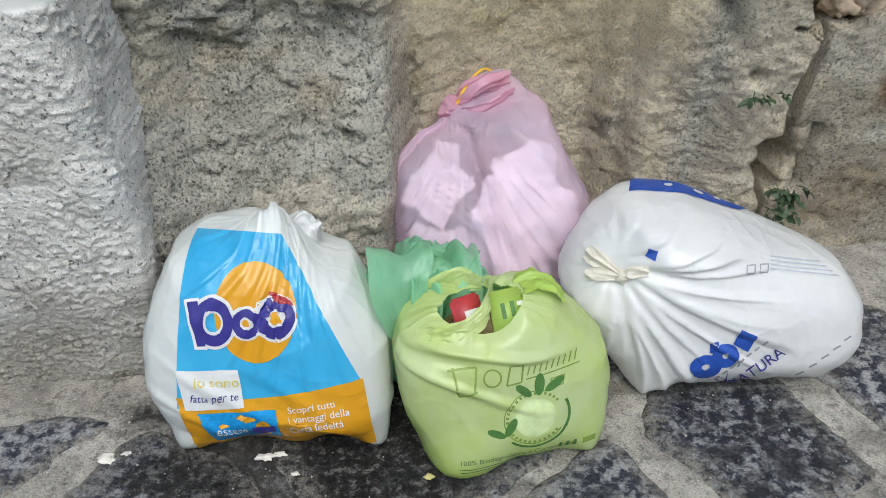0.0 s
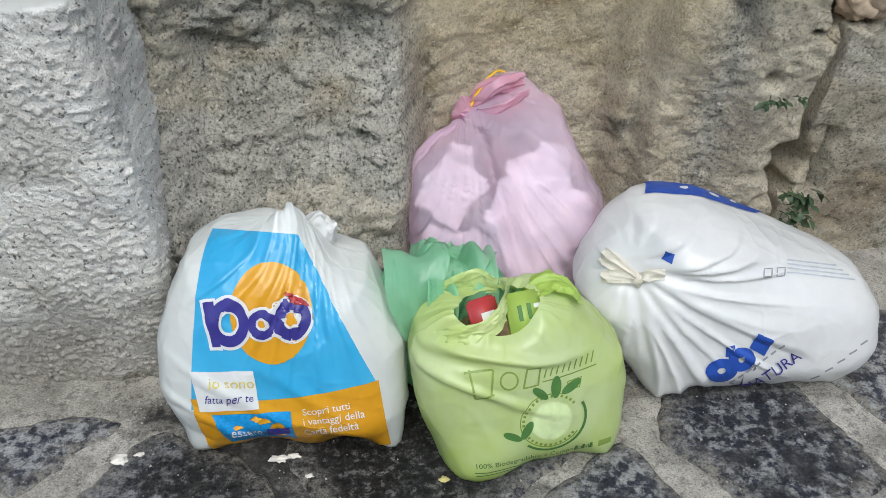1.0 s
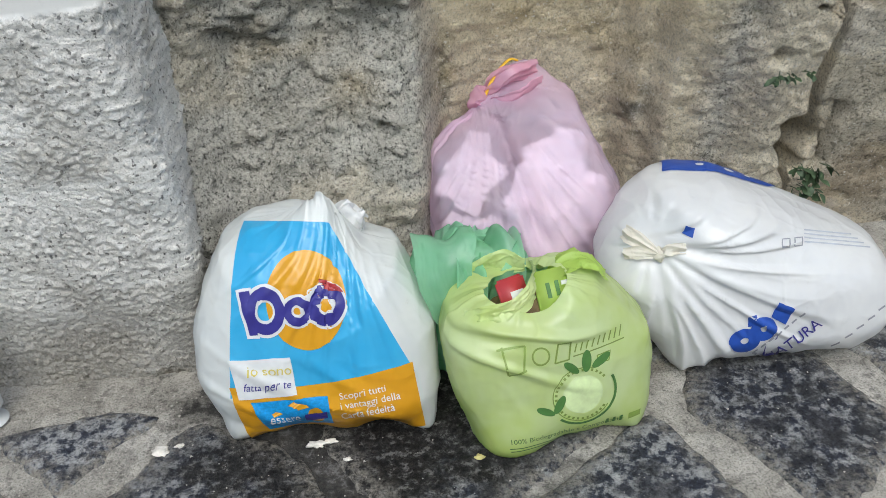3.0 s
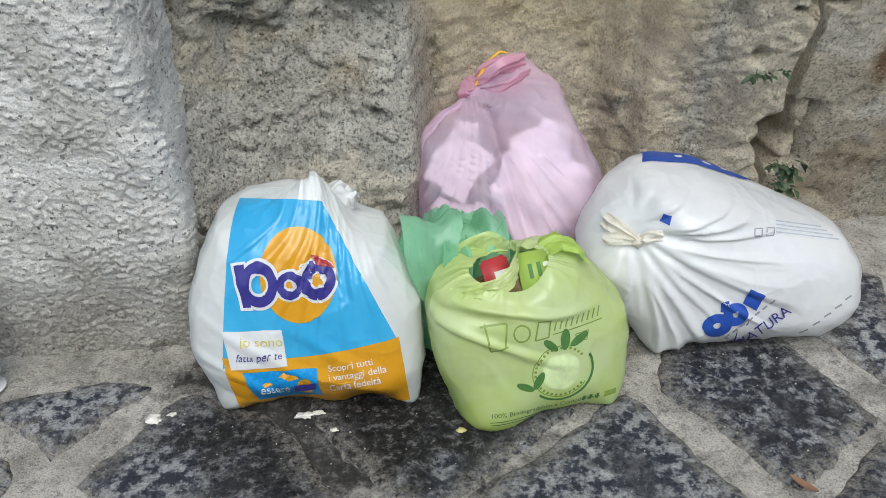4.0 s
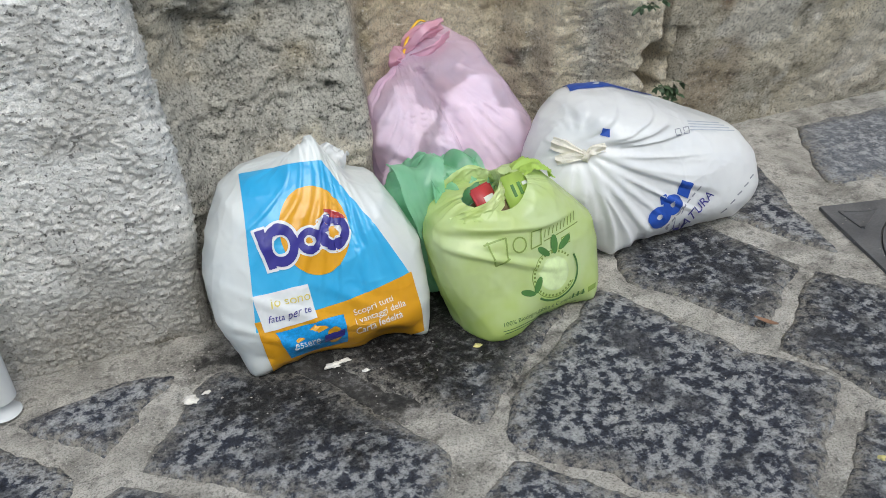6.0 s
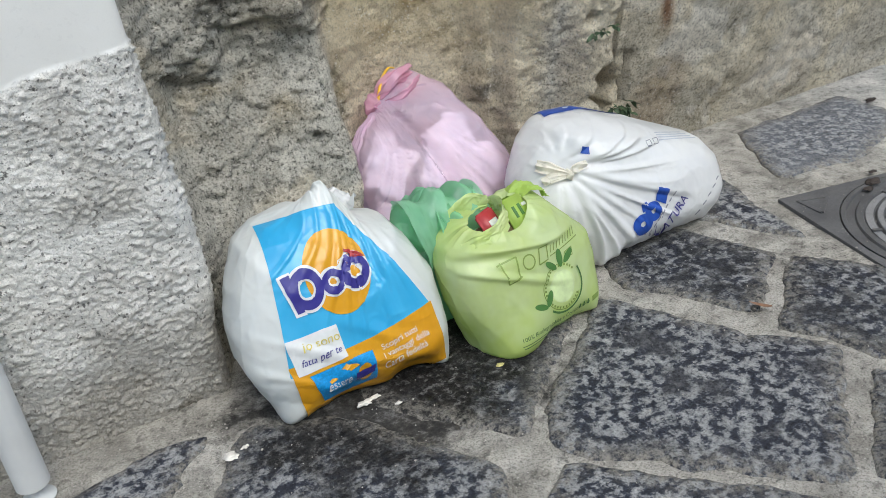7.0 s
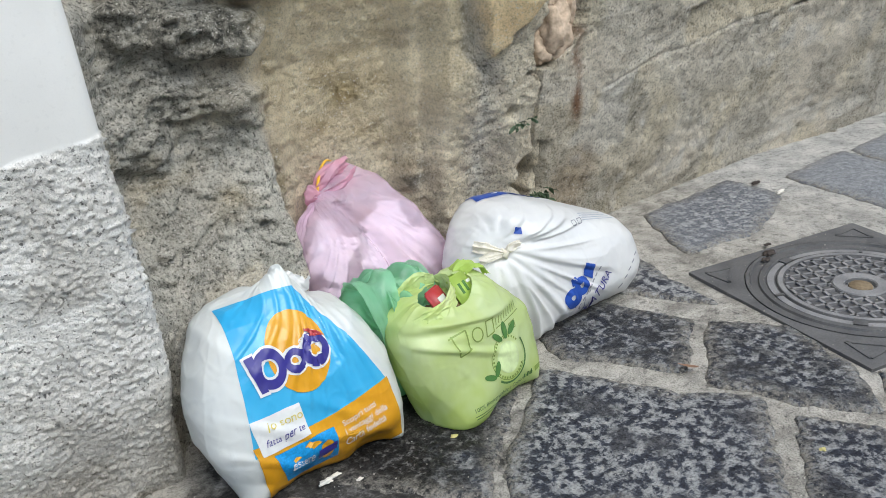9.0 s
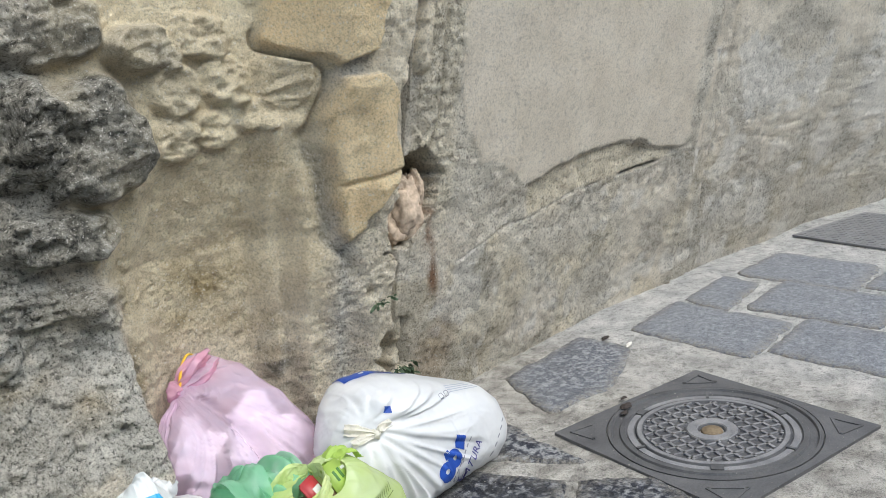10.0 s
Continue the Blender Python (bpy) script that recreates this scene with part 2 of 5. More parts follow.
PINK_DEEP = mat_film("pink_film_gathered", (0.86, 0.48, 0.60), (0.80, 0.52, 0.68), 0.30, 0.35, 0.3, 0.02)
PAPER = mat_plain("white_paper", (0.93, 0.91, 0.92), 0.7, 0.05, 25)
INK_BLUE = mat_film("cyan_print", (0.045, 0.37, 0.68), (0.08, 0.45, 0.76), 0, 0.1, 0.3, 0.08)
INK_ORANGE = mat_film("orange_print", (0.72, 0.36, 0.015), (0.66, 0.31, 0.012), 0, 0.1, 0.3, 0.12)
INK_NAVY = mat_plain("navy_print", (0.035, 0.03, 0.22), 0.4)
INK_WHITE = mat_plain("white_print", (0.68, 0.69, 0.69), 0.35, 0.06)
INK_ROYAL = mat_plain("royal_blue_print", (0.02, 0.07, 0.36), 0.4)
INK_GREY = mat_plain("grey_print", (0.30, 0.31, 0.35), 0.5)
INK_GREEN = mat_plain("dark_green_print", (0.07, 0.18, 0.04), 0.5)
INK_OLIVE = mat_plain("olive_line_print", (0.22, 0.32, 0.06), 0.5)
INK_GOLD = mat_plain("gold_print", (0.62, 0.52, 0.12), 0.5)
INK_SKY = mat_plain("bright_blue_print", (0.02, 0.27, 0.62), 0.4, 0.25, 220)
RED = mat_plain("red_card", (0.40, 0.04, 0.045), 0.4)
YELLOW = mat_plain("yellow_drawstring", (0.80, 0.50, 0.03), 0.4)
LEAF_DRY = mat_plain("dry_leaf", (0.22, 0.12, 0.07), 0.8, 0.3)
LEAF = mat_plain("weed_leaf", (0.05, 0.085, 0.038), 0.6, 0.5, 60)
PIPE = mat_plain("painted_pipe", (0.58, 0.59, 0.59), 0.45, 0.06, 12)
DARK = mat_plain("dark_debris", (0.04, 0.03, 0.025), 0.8)
BRICK_RED = mat_plain("red_brick", (0.30, 0.13, 0.07), 0.9, 0.4, 80)
FACADE = mat_plain("plain_plaster", (0.55, 0.50, 0.42), 0.9, 0.1, 3)


# ---- building helpers ----
def part(name, bm, material, parent=None, label="", smooth=True):
    """Links a bmesh or a mesh as one object under a thing or a part."""
    if isinstance(bm, bmesh.types.BMesh):
        me = bpy.data.meshes.new(name)
        bm.normal_update()
        bm.to_mesh(me)
        bm.free()
    else:
        me = bm
    if material is not None:
        me.materials.append(material)
    if smooth:
        me.polygons.foreach_set("use_smooth", [True] * len(me.polygons))
    ob = new(name, me)
    if parent is not None:
        ob.parent = parent
    if label:
        ob["label"] = label
    return ob


def thing(name, label, category, group="", kind=""):
    return tagged(new(name), label, category, group, kind)


def mesh(name, verts, faces):
    me = bpy.data.meshes.new(name)
    me.from_pydata([tuple(v) for v in verts], [], faces)
    me.update()
    return me


def grid_faces(nu, nv, wrap=False, base=0):
    w = nu if wrap else nu - 1
    return [(base + j * nu + i, base + j * nu + (i + 1) % nu, base + (j + 1) * nu + (i + 1) % nu, base + (j + 1) * nu + i)
            for j in range(nv - 1) for i in range(w)]


def sm(a, b, x):
    """Smooth step from 0 at a to 1 at b."""
    t = max(0.0, min(1.0, (x - a) / (b - a)))
    return t * t * (3 - 2 * t)


def nz(x, y, z=0.0):
    return noise.noise(Vector((x, y, z)))


def fbm(x, y, z=0.0, octaves=4):
    s, a = 0.0, 0.5
    for _ in range(octaves):
        s += a * nz(x, y, z)
        x, y, z, a = x * 2.03 + 7.1, y * 2.03 + 3.7, z * 2.03 + 1.3, a * 0.5
    return s


def crease(p, scale, seed=0.0):
    """Sharp folds of film, 0 to 1."""
    w = 0.35 * nz(p.x * scale * 0.6 + seed, p.y * scale * 0.6, p.z * scale * 0.6)
    return 1 - min(1.0, 2.2 * abs(nz(p.x * scale + w + seed, p.y * scale + w, p.z * scale - w)))


def tube(points, radii, sides=10, flat=1.0):
    """A tapered tube along points, closed at its ends."""
    bm = bmesh.new()
    rings = []
    pts = [Vector(p) for p in points]
    for i, p in enumerate(pts):
        d = (pts[min(i + 1, len(pts) - 1)] - pts[max(i - 1, 0)]).normalized()
        q = d.to_track_quat("Z", "Y")
        rings.append([bm.verts.new(p + q @ Vector((math.cos(a) * radii[i], math.sin(a) * radii[i] * flat, 0)))
                      for a in (2 * math.pi * k / sides for k in range(sides))])
    for a, b in zip(rings, rings[1:]):
        for k in range(sides):
            bm.faces.new((a[k], a[(k + 1) % sides], b[(k + 1) % sides], b[k]))
    bm.faces.new(rings[0][::-1])
    bm.faces.new(rings[-1])
    return bm


def curve_points(ctrl, n):
    """A smooth line through control points."""
    c = [Vector(p) for p in ctrl]
    c = [2 * c[0] - c[1]] + c + [2 * c[-1] - c[-2]]
    out = []
    for i in range(n):
        s = i / (n - 1) * (len(c) - 3)
        k = min(int(s), len(c) - 4)
        t = s - k
        a, b, d, e = c[k:k + 4]
        out.append(0.5 * (2 * b + (d - a) * t + (2 * a - 5 * b + 4 * d - e) * t * t + (3 * b - a - 3 * d + e) * t ** 3))
    return out


def sheet(ctrl, widths, side, folds=(2.0, 0.006), curl=0.0, seed=0.0, n=44, m=36, crisp=0.35):
    """A strip of thin film along a line, gathered into folds across its width."""
    pts = curve_points(ctrl, n)
    side = Vector(side)
    front = []
    for i, p in enumerate(pts):
        d = (pts[min(i + 1, n - 1)] - pts[max(i - 1, 0)]).normalized()
        a = (side - d * side.dot(d)).normalized()
        u = d.cross(a)
        w = polyline_lift([(k / (len(widths) - 1), q) for k, q in enumerate(widths)], i / (n - 1))
        for j in range(m):
            t = 2 * j / (m - 1) - 1
            f = folds[1] * (1.5 - 4.0 * abs(nz(t * folds[0] + seed, i * 0.025, seed))) + 0.25 * folds[1] * nz(t * 3 * folds[0] + seed, i * 0.05) - curl * t * t
            q = p + a * (w * (t + 0.16 * nz(i * 0.08, t, seed + 4)))
            front.append(q + u * (f + crisp * (0.006 * (crease(q, 34, seed) - 0.5) + 0.004 * (facets(q, 46, seed) - 0.3))))
    return mesh("film", front, grid_faces(m, n))


def facets(p, scale, seed, sharp=20.0):
    """Film stretched over hard contents: sharp ridges between flat patches, 1 on a ridge."""
    w = Vector((nz(p.x * scale, p.y * scale, seed), nz(p.y * scale, p.z * scale, seed + 3), nz(p.z * scale, p.x * scale, seed + 7))) * 0.5
    d = noise.voronoi(p * scale + w + Vector((seed, seed, seed)))[0]
    return math.exp(-(d[1] - d[0]) * sharp)


def sack(name, centre, axes, power, knot, shape, nu=150, nv=110, open_from=0.0, wrinkle=(0.006, 0.004), pleats=(5.0, 0.010, 0.55), dent=0.0, seed=0.0, pulls=()):
    """A filled film bag as one mesh: a rounded box about centre whose rings run round the knot's direction.
    shape(d, p) bends and tapers a point; pleats: how close, how deep, how far from the knot they reach (radians);
    pulls: (from, to, reach) drag the film out to corners or press it in."""
    pole = Vector((knot[0] / axes[0], knot[1] / axes[1], knot[2] / axes[2])).normalized()
    e1 = pole.orthogonal().normalized()
    e2 = pole.cross(e1)
    c = Vector(centre)
    drags = [(Vector(a), Vector(b) - Vector(a), r) for a, b, r in pulls]
    verts = []
    for j in range(nv):
        th = open_from + (math.pi - open_from) * (j / (nv - 1)) ** 0.9
        th = min(max(th, 0.004), math.pi - 0.004)
        for i in range(nu):
            ph = 2 * math.pi * i / nu
            d = pole * math.cos(th) + (e1 * math.cos(ph) + e2 * math.sin(ph)) * math.sin(th)
            k = (abs(d.x) ** power + abs(d.y) ** power + abs(d.z) ** power) ** (-1 / power)
            p = Vector((d.x * k * axes[0], d.y * k * axes[1], d.z * k * axes[2]))
            p = shape(d, p)
            out = p.normalized()
            w = wrinkle[0] * (crease(p, 7, seed) - 0.4) + wrinkle[1] * (crease(p, 19, seed + 5) - 0.4)
            w += wrinkle[0] * 0.55 * facets(p, 8, seed) + wrinkle[1] * 0.6 * facets(p, 18, seed + 2)
            if pleats[1]:
                reach = pleats[2] * (0.75 + 0.9 * nz(math.cos(ph) * 1.7 + seed, math.sin(ph) * 1.7, 3.0))
                fade = max(0.0, 1 - th / max(0.1, reach))
                r = pleats[0]
                u, v = math.cos(ph + 0.05 * nz(th * 5, seed)), math.sin(ph + 0.05 * nz(th * 5, seed))
                fold = abs(nz(u * r + seed, v * r, th * 0.25)) * 1.4 + 0.55 * abs(nz(u * r * 2.6, v * r * 2.6 + seed, th * 0.25))
                w += pleats[1] * fade ** 1.2 * (1.0 - 2.6 * fold) * min(1.0, th / 0.10)
            w -= dent * math.exp(-(th / 0.22) ** 2)
            q = c + p + out * w
            for a, b, rad in drags:
                f = (q - a).length / rad
                if f < 1:
                    q = q + b * (1 - f * f) ** 2
            if q.z < 0.006:
                q.z = 0.004 + 0.002 * nz(q.x * 30, q.y * 30)
            verts.append(q)
    return mesh(name, verts, grid_faces(nu, nv, True))


def pillow(knots, depth, power, soft=0.07):
    """A stuffed bag's outline across x and z, rounded over its depth: gives a point for a direction."""
    def radius(a):
        ca, sa = math.cos(a), math.sin(a)
        best = 0.0
        for (x0, z0), (x1, z1) in zip(knots, knots[1:] + knots[:1]):
            ex, ez = x1 - x0, z1 - z0
            den = ca * ez - sa * ex
            if abs(den) < 1e-9:
                continue
            r, t = (x0 * ez - z0 * ex) / den, (x0 * sa - z0 * ca) / den
            if r > 0 and -1e-6 <= t <= 1 + 1e-6:
                best = max(best, r)
        return best
    table = [radius(2 * math.pi * k / 720) for k in range(720)]
    w = max(1, int(soft / (2 * math.pi / 720)))
    table = [sum(table[(k + j) % 720] for j in range(-w, w + 1)) / (2 * w + 1) for k in range(720)]

    def place(d):
        ruv = math.hypot(d.x, d.z)
        a = math.atan2(d.z, d.x) % (2 * math.pi)
        f = a / (2 * math.pi) * 720
        i = int(f) % 720
        rad = table[i] * (1 - f % 1) + table[(i + 1) % 720] * (f % 1)
        k = (ruv ** power + abs(d.y) ** power) ** (-1 / power)
        return Vector((math.cos(a) * rad * ruv * k, d.y * k * depth, math.sin(a) * rad * ruv * k))
    return place


# prints are thin sheets laid on a bag: drawn in the print's own metres, then dropped onto the film along the print's facing
from mathutils.bvhtree import BVHTree


class Press:
    def __init__(self, bag, origin, facing, turn=0.0):
        me = bag.data
        self.tree = BVHTree.FromPolygons([v.co for v in me.vertices], [tuple(q.vertices) for q in me.polygons])
        self.bag, self.o, self.n = bag, Vector(origin), Vector(facing).normalized()
        x = Vector((0, 0, 1)).cross(self.n).normalized()
        y = self.n.cross(x)
        a = radians(turn)
        self.x, self.y = x * math.cos(a) + y * math.sin(a), y * math.cos(a) - x * math.sin(a)

    def drop(self, u, v, lift):
        start = self.o + self.x * u + self.y * v + self.n * 0.3
        hit, nor, _, _ = self.tree.ray_cast(start, -self.n, 0.8)
        if hit is None:
            hit, nor, _, _ = self.tree.find_nearest(self.o + self.x * u + self.y * v)
        if nor.dot(self.n) < 0:
            nor = -nor
        return hit + nor * lift

    def lay(self, name, flat, faces, material, lift, label=""):
        me = mesh(name, [self.drop(u, v, lift) for u, v in flat], faces)
        return part(name, me, material, self.bag, label)

    def quad(self, name, corners, material, lift, n=26, label="", wave=0.0):
        """Corners from the lower left, anticlockwise."""
        a, b, c, d = [Vector(q) for q in corners]
        n = max(n, int(max((b - a).length, (d - a).length, (c - d).length) / 0.0024))
        flat = []
        for j in range(n):
            for i in range(n):
                s, t = i / (n - 1), j / (n - 1)
                p = (a * (1 - s) + b * s) * (1 - t) + (d * (1 - s) + c * s) * t
                flat.append((p.x, p.y + wave * math.sin(s * 3.1) * t))
        return self.lay(name, flat, grid_faces(n, n), material, lift, label)

    def ring(self, name, centre, r_out, r_in, material, lift, squash=1.0, turn=0.0, span=(0, 360), n=48, rows=4, label=""):
        a0, a1 = radians(span[0]), radians(span[1])
        rows, n = max(rows, int((r_out - r_in) / 0.0024)), max(n, int(6.3 * r_out / 0.003))
        flat = []
        for j in range(rows + 1):
            r = r_in + (r_out - r_in) * j / rows
            for i in range(n + 1):
                a = a0 + (a1 - a0) * i / n
                u, v = r * math.cos(a), r * squash * math.sin(a)
                t = radians(turn)
                flat.append((centre[0] + u * math.cos(t) - v * math.sin(t), centre[1] + u * math.sin(t) + v * math.cos(t)))
        return self.lay(name, flat, grid_faces(n + 1, rows + 1), material, lift, label)

    def line(self, name, points, width, material, lift, label=""):
        pts = [Vector(q) for q in points]
        fine = []
        for a, b in zip(pts, pts[1:]):
            k = max(2, int((b - a).length / 0.004))
            fine += [a.lerp(b, i / k) for i in range(k)]
        fine.append(pts[-1])
        flat = []
        for i, q in enumerate(fine):
            d = (fine[min(i + 1, len(fine) - 1)] - fine[max(i - 1, 0)]).normalized()
            s = Vector((-d.y, d.x)) * width / 2
            flat += [q + s, q - s]
        return self.lay(name, [tuple(q) for q in flat], [(2 * i, 2 * i + 1, 2 * i + 3, 2 * i + 2) for i in range(len(fine) - 1)], material, lift, label)

    def text(self, name, words, at, size, material, lift, turn=0.0, shear=0.0, width=1.0, label=""):
        cu = bpy.data.curves.new(name, "FONT")
        cu.body, cu.size, cu.shear, cu.resolution_u = words, size, shear, 3
        tmp = new(name, cu)
        me = bpy.data.meshes.new_from_object(tmp.evaluated_get(bpy.context.evaluated_depsgraph_get()))
        bpy.data.objects.remove(tmp)
        bpy.data.curves.remove(cu)
        t = radians(turn)
        for v in me.vertices:
            x, y = v.co.x * width, v.co.y
            v.co = self.drop(at[0] + x * math.cos(t) - y * math.sin(t), at[1] + x * math.sin(t) + y * math.cos(t), lift)
        me.name = name
        me.materials.clear()
        return part(name, me, material, self.bag, label, smooth=False)


# ---- ground ----
def polyline_lift(knots, x):
    """Value at x of a line through (x, value) knots, smoothed."""
    for (x0, y0), (x1, y1) in zip(knots, knots[1:]):
        if x <= x1:
            return y0 + (y1 - y0) * sm(x0, x1, x)
    return knots[-1][1]


def span(a, b, step):
    n = max(1, round((b - a) / step))
    return [a + (b - a) * i / n for i in range(n)]


def relief(name, us, vs, place, material, masks=(), label=""):
    """A wall's rough face as a sheet with thickness behind it. place(u, v) gives the point and a dict of masks."""
    verts, values = [], {k: [] for k in masks}
    for v in vs:
        for u in us:
            p, mk = place(u, v)
            verts.append(p)
            for k in masks:
                values[k].append(mk.get(k, 0.0))
    nu, nv = len(us), len(vs)
    faces = grid_faces(nu, nv)
    back = len(verts)
    # a plain back and closed rim give the wall its thickness
    rim = [j for j in range(nu)] + [nu * j + nu - 1 for j in range(1, nv)] + [nu * (nv - 1) + i for i in range(nu - 2, -1, -1)] + [nu * j for j in range(nv - 2, 0, -1)]
    for k in rim:
        q = verts[k]
        verts.append(Vector((q[0], 2.3, q[2])))
        for m_ in masks:
            values[m_].append(0.0)
    n = len(rim)
    for i in range(n):
        j = (i + 1) % n
        faces.append((rim[j], rim[i], back + i, back + j))
    faces.append(tuple(back + i for i in range(n)))
    me = mesh(name, verts, faces)
    for k in masks:
        me.attributes.new(k, "FLOAT", "POINT").data.foreach_set("value", values[k])
    ob = part(name, me, material)
    return tagged(ob, label, "wall", kind="structure")


# worn tuff wall with the niche: depth along x, about 0.4 m up
TUFF_LINE = [(-0.62, 1.27), (-0.48, 1.30), (-0.40, 1.372), (-0.27, 1.392), (-0.15, 1.388), (-0.125, 1.394), (-0.060, 1.510), (0.03, 1.552), (0.13, 1.565),
             (0.245, 1.552), (0.300, 1.490), (0.345, 1.425), (0.41, 1.400), (0.49, 1.36), (0.56, 1.365), (0.585, 1.40), (0.66, 1.42)]
# stones that stand proud: x, z, half width, half height, proud, dark, ochre
STONES = [(-0.13, 0.885, 0.145, 0.125, 0.080, 0.8, 0.1), (-0.28, 0.93, 0.10, 0.11, 0.06, 0.85, 0.1), (-0.20, 0.718, 0.125, 0.052, 0.055, 0.6, 0.0), (-0.33, 0.77, 0.07, 0.07, 0.035, 0.65, 0.0),
          (-0.25, 0.602, 0.120, 0.036, 0.030, 0.5, 0.0), (-0.13, 0.565, 0.075, 0.048, 0.022, 0.2, 0.1), (-0.38, 0.55, 0.08, 0.06, 0.02, 0.5, 0.0),
          (0.07, 0.855, 0.060, 0.050, 0.045, 0.1, 0.45), (0.165, 0.862, 0.050, 0.044, 0.045, 0.0, 0.35), (0.255, 0.882, 0.056, 0.040, 0.040, 0.05, 0.35), (0.085, 0.950, 0.070, 0.050, 0.055, 0.1, 0.55),
          (0.205, 0.960, 0.068, 0.052, 0.055, 0.05, 0.5), (0.315, 0.950, 0.050, 0.062, 0.045, 0.05, 0.4), (0.02, 1.040, 0.090, 0.050, 0.060, 0.3, 0.6), (0.165, 1.055, 0.080, 0.050, 0.060, 0.1, 0.6), (-0.18, 1.09, 0.13, 0.07, 0.06, 0.5, 0.3)]


def broken_hole(x, z):
    """The broken-out gap beside the yellow stone."""
    r = (abs(x - 0.632 - 0.34 * (z - 0.62)) / 0.092) ** 2.4 + (abs(z - 0.615) / 0.128) ** 2.4 + 0.55 * nz(x * 22, z * 16, 2.0) + 0.3 * nz(x * 60, z * 60, 4.0)
    return 1 - sm(0.72, 1.0, r)


def tuff_place(x, z):
    wob = 0.02 * nz(x * 6, z * 6, 4.0)
    low = polyline_lift(TUFF_LINE, x + wob)
    flat = 1.455 - 0.10 * sm(0.25, 0.5, x) - 0.04 * sm(0.0, -0.1, x)
    low -= 0.42 * max(0.0, z - 0.60) * sm(-0.12, -0.02, x) * (1 - sm(0.28, 0.36, x))
    over = 0.785 + 0.19 * max(0.0, x)
    roof = sm(over - 0.015, over + 0.045, z + 0.03 * nz(x * 9, z * 3, 1.0) + 0.012 * nz(x * 33, z * 20, 2.0))
    y = low * (1 - roof) + flat * roof
    left = 1 - sm(-0.13, -0.06, x)
    y += left * 0.50 * (max(0.22, min(0.48, z)) - 0.40)
    right = sm(0.28, 0.42, x)
    y += right * (-0.24 * (z - 0.42)) + (1 - right) * (-0.06 * (z - 0.4))
    ochre = sm(-0.13, -0.03, x + 0.10 * sm(0.45, 0.75, z)) * (1 - sm(0.36, 0.44, x)) * (0.62 + 0.35 * sm(0.30, 0.60, z))
    ochre = max(ochre, 0.28 * sm(0.05, 0.30, nz(x * 4.5 + 2.0, z * 4.5 - x * 3, 23.0) + 0.35 * nz(x * 21, z * 21, 4.0)) * sm(0.0, -0.08, x))
    dark = 0.0
    for sx, sz, rx, rz, proud, dk, oc in STONES:
        proud *= 0.55 if dk < 0.2 else 1.0
        r = (abs((x - sx) / rx) ** 2.6 + abs((z - sz + 0.2 * (x - sx) * 0.3) / rz) ** 2.6) + 0.5 * nz(x * 16, z * 16, sx * 9)
        k = 1 - sm(0.45, 1.05, r)
        y -= proud * k * (0.8 + 0.5 * nz(x * 11, z * 11, sz * 7)) + k * (0.018 * fbm(x * 26, z * 30, sx * 5, 3) + 0.020 * (0.28 - abs(nz(x * 17 + z * 9, z * 40 - x * 8, sz * 5))) + 0.010 * (0.25 - abs(nz(x * 55 + z * 20, z * 85, sx))))
        dark = max(dark, dk * (1 - sm(0.6, 1.1, r)) * (1.25 + 1.0 * nz(x * 8, z * 8, 3.0)))
        ochre = max(ochre, oc * (1 - sm(0.5, 1.1, r)))
    # yellow stone beside the plaster
    wv = 0.010 * nz(x * 22, z * 22, 5.0)
    lo_ = polyline_lift([(0.56, 0.420), (0.60, 0.405), (0.73, 0.383), (0.845, 0.372), (0.945, 0.394)], z)
    hi_ = polyline_lift([(0.56, 0.424), (0.60, 0.460), (0.725, 0.553), (0.78, 0.532), (0.836, 0.521), (0.88, 0.535), (0.945, 0.474)], z)
    yellow = sm(lo_ - 0.006, lo_ + 0.006, x + wv) * (1 - sm(hi_ - 0.006, hi_ + 0.006, x + wv)) * sm(0.55, 0.57, z) * (1 - sm(0.935, 0.945, z))
    lo2, hi2 = polyline_lift([(0.965, 0.385), (1.04, 0.292), (1.12, 0.305)], z), polyline_lift([(0.965, 0.398), (0.994, 0.462), (1.12, 0.482)], z)
    yellow = max(yellow, sm(lo2 - 0.006, lo2 + 0.006, x + wv) * (1 - sm(hi2 - 0.006, hi2 + 0.006, x + wv)) * sm(0.960, 0.972, z + wv))
    ochre = max(ochre, 0.8 * yellow, 0.50 * sm(0.40, 0.47, x))
    y -= 0.03 * yellow - 0.010 * yellow * math.exp(-((z - 0.705 - 0.1 * (x - 0.45)) / 0.005) ** 2)
    # dark gap above it
    gap = math.exp(-((x - polyline_lift([(0.82, 0.362), (0.955, 0.386), (1.03, 0.286)], z)) / 0.007) ** 2) * sm(0.80, 0.84, z) * (1 - sm(1.03, 1.07, z)) * (0.65 + 0.8 * nz(z * 23, 4.0))
    y += 0.06 * gap
    # groove that runs up the right of the niche
    groove = math.exp(-((x - polyline_lift([(0.46, 0.452), (0.50, 0.438), (0.58, 0.390), (0.70, 0.380), (0.82, 0.352)], z) - 0.008 * nz(z * 14, 2.0)) / 0.016) ** 2) * sm(0.44, 0.50, z) * (1 - sm(0.82, 0.86, z))
    y += 0.022 * groove
    # cleft against the plastered wall, with holes
    cleft = sm(0.13, 0.17, z) * (1 - sm(0.285, 0.31, z)) * (0.75 + 0.5 * nz(z * 25, 6.0))
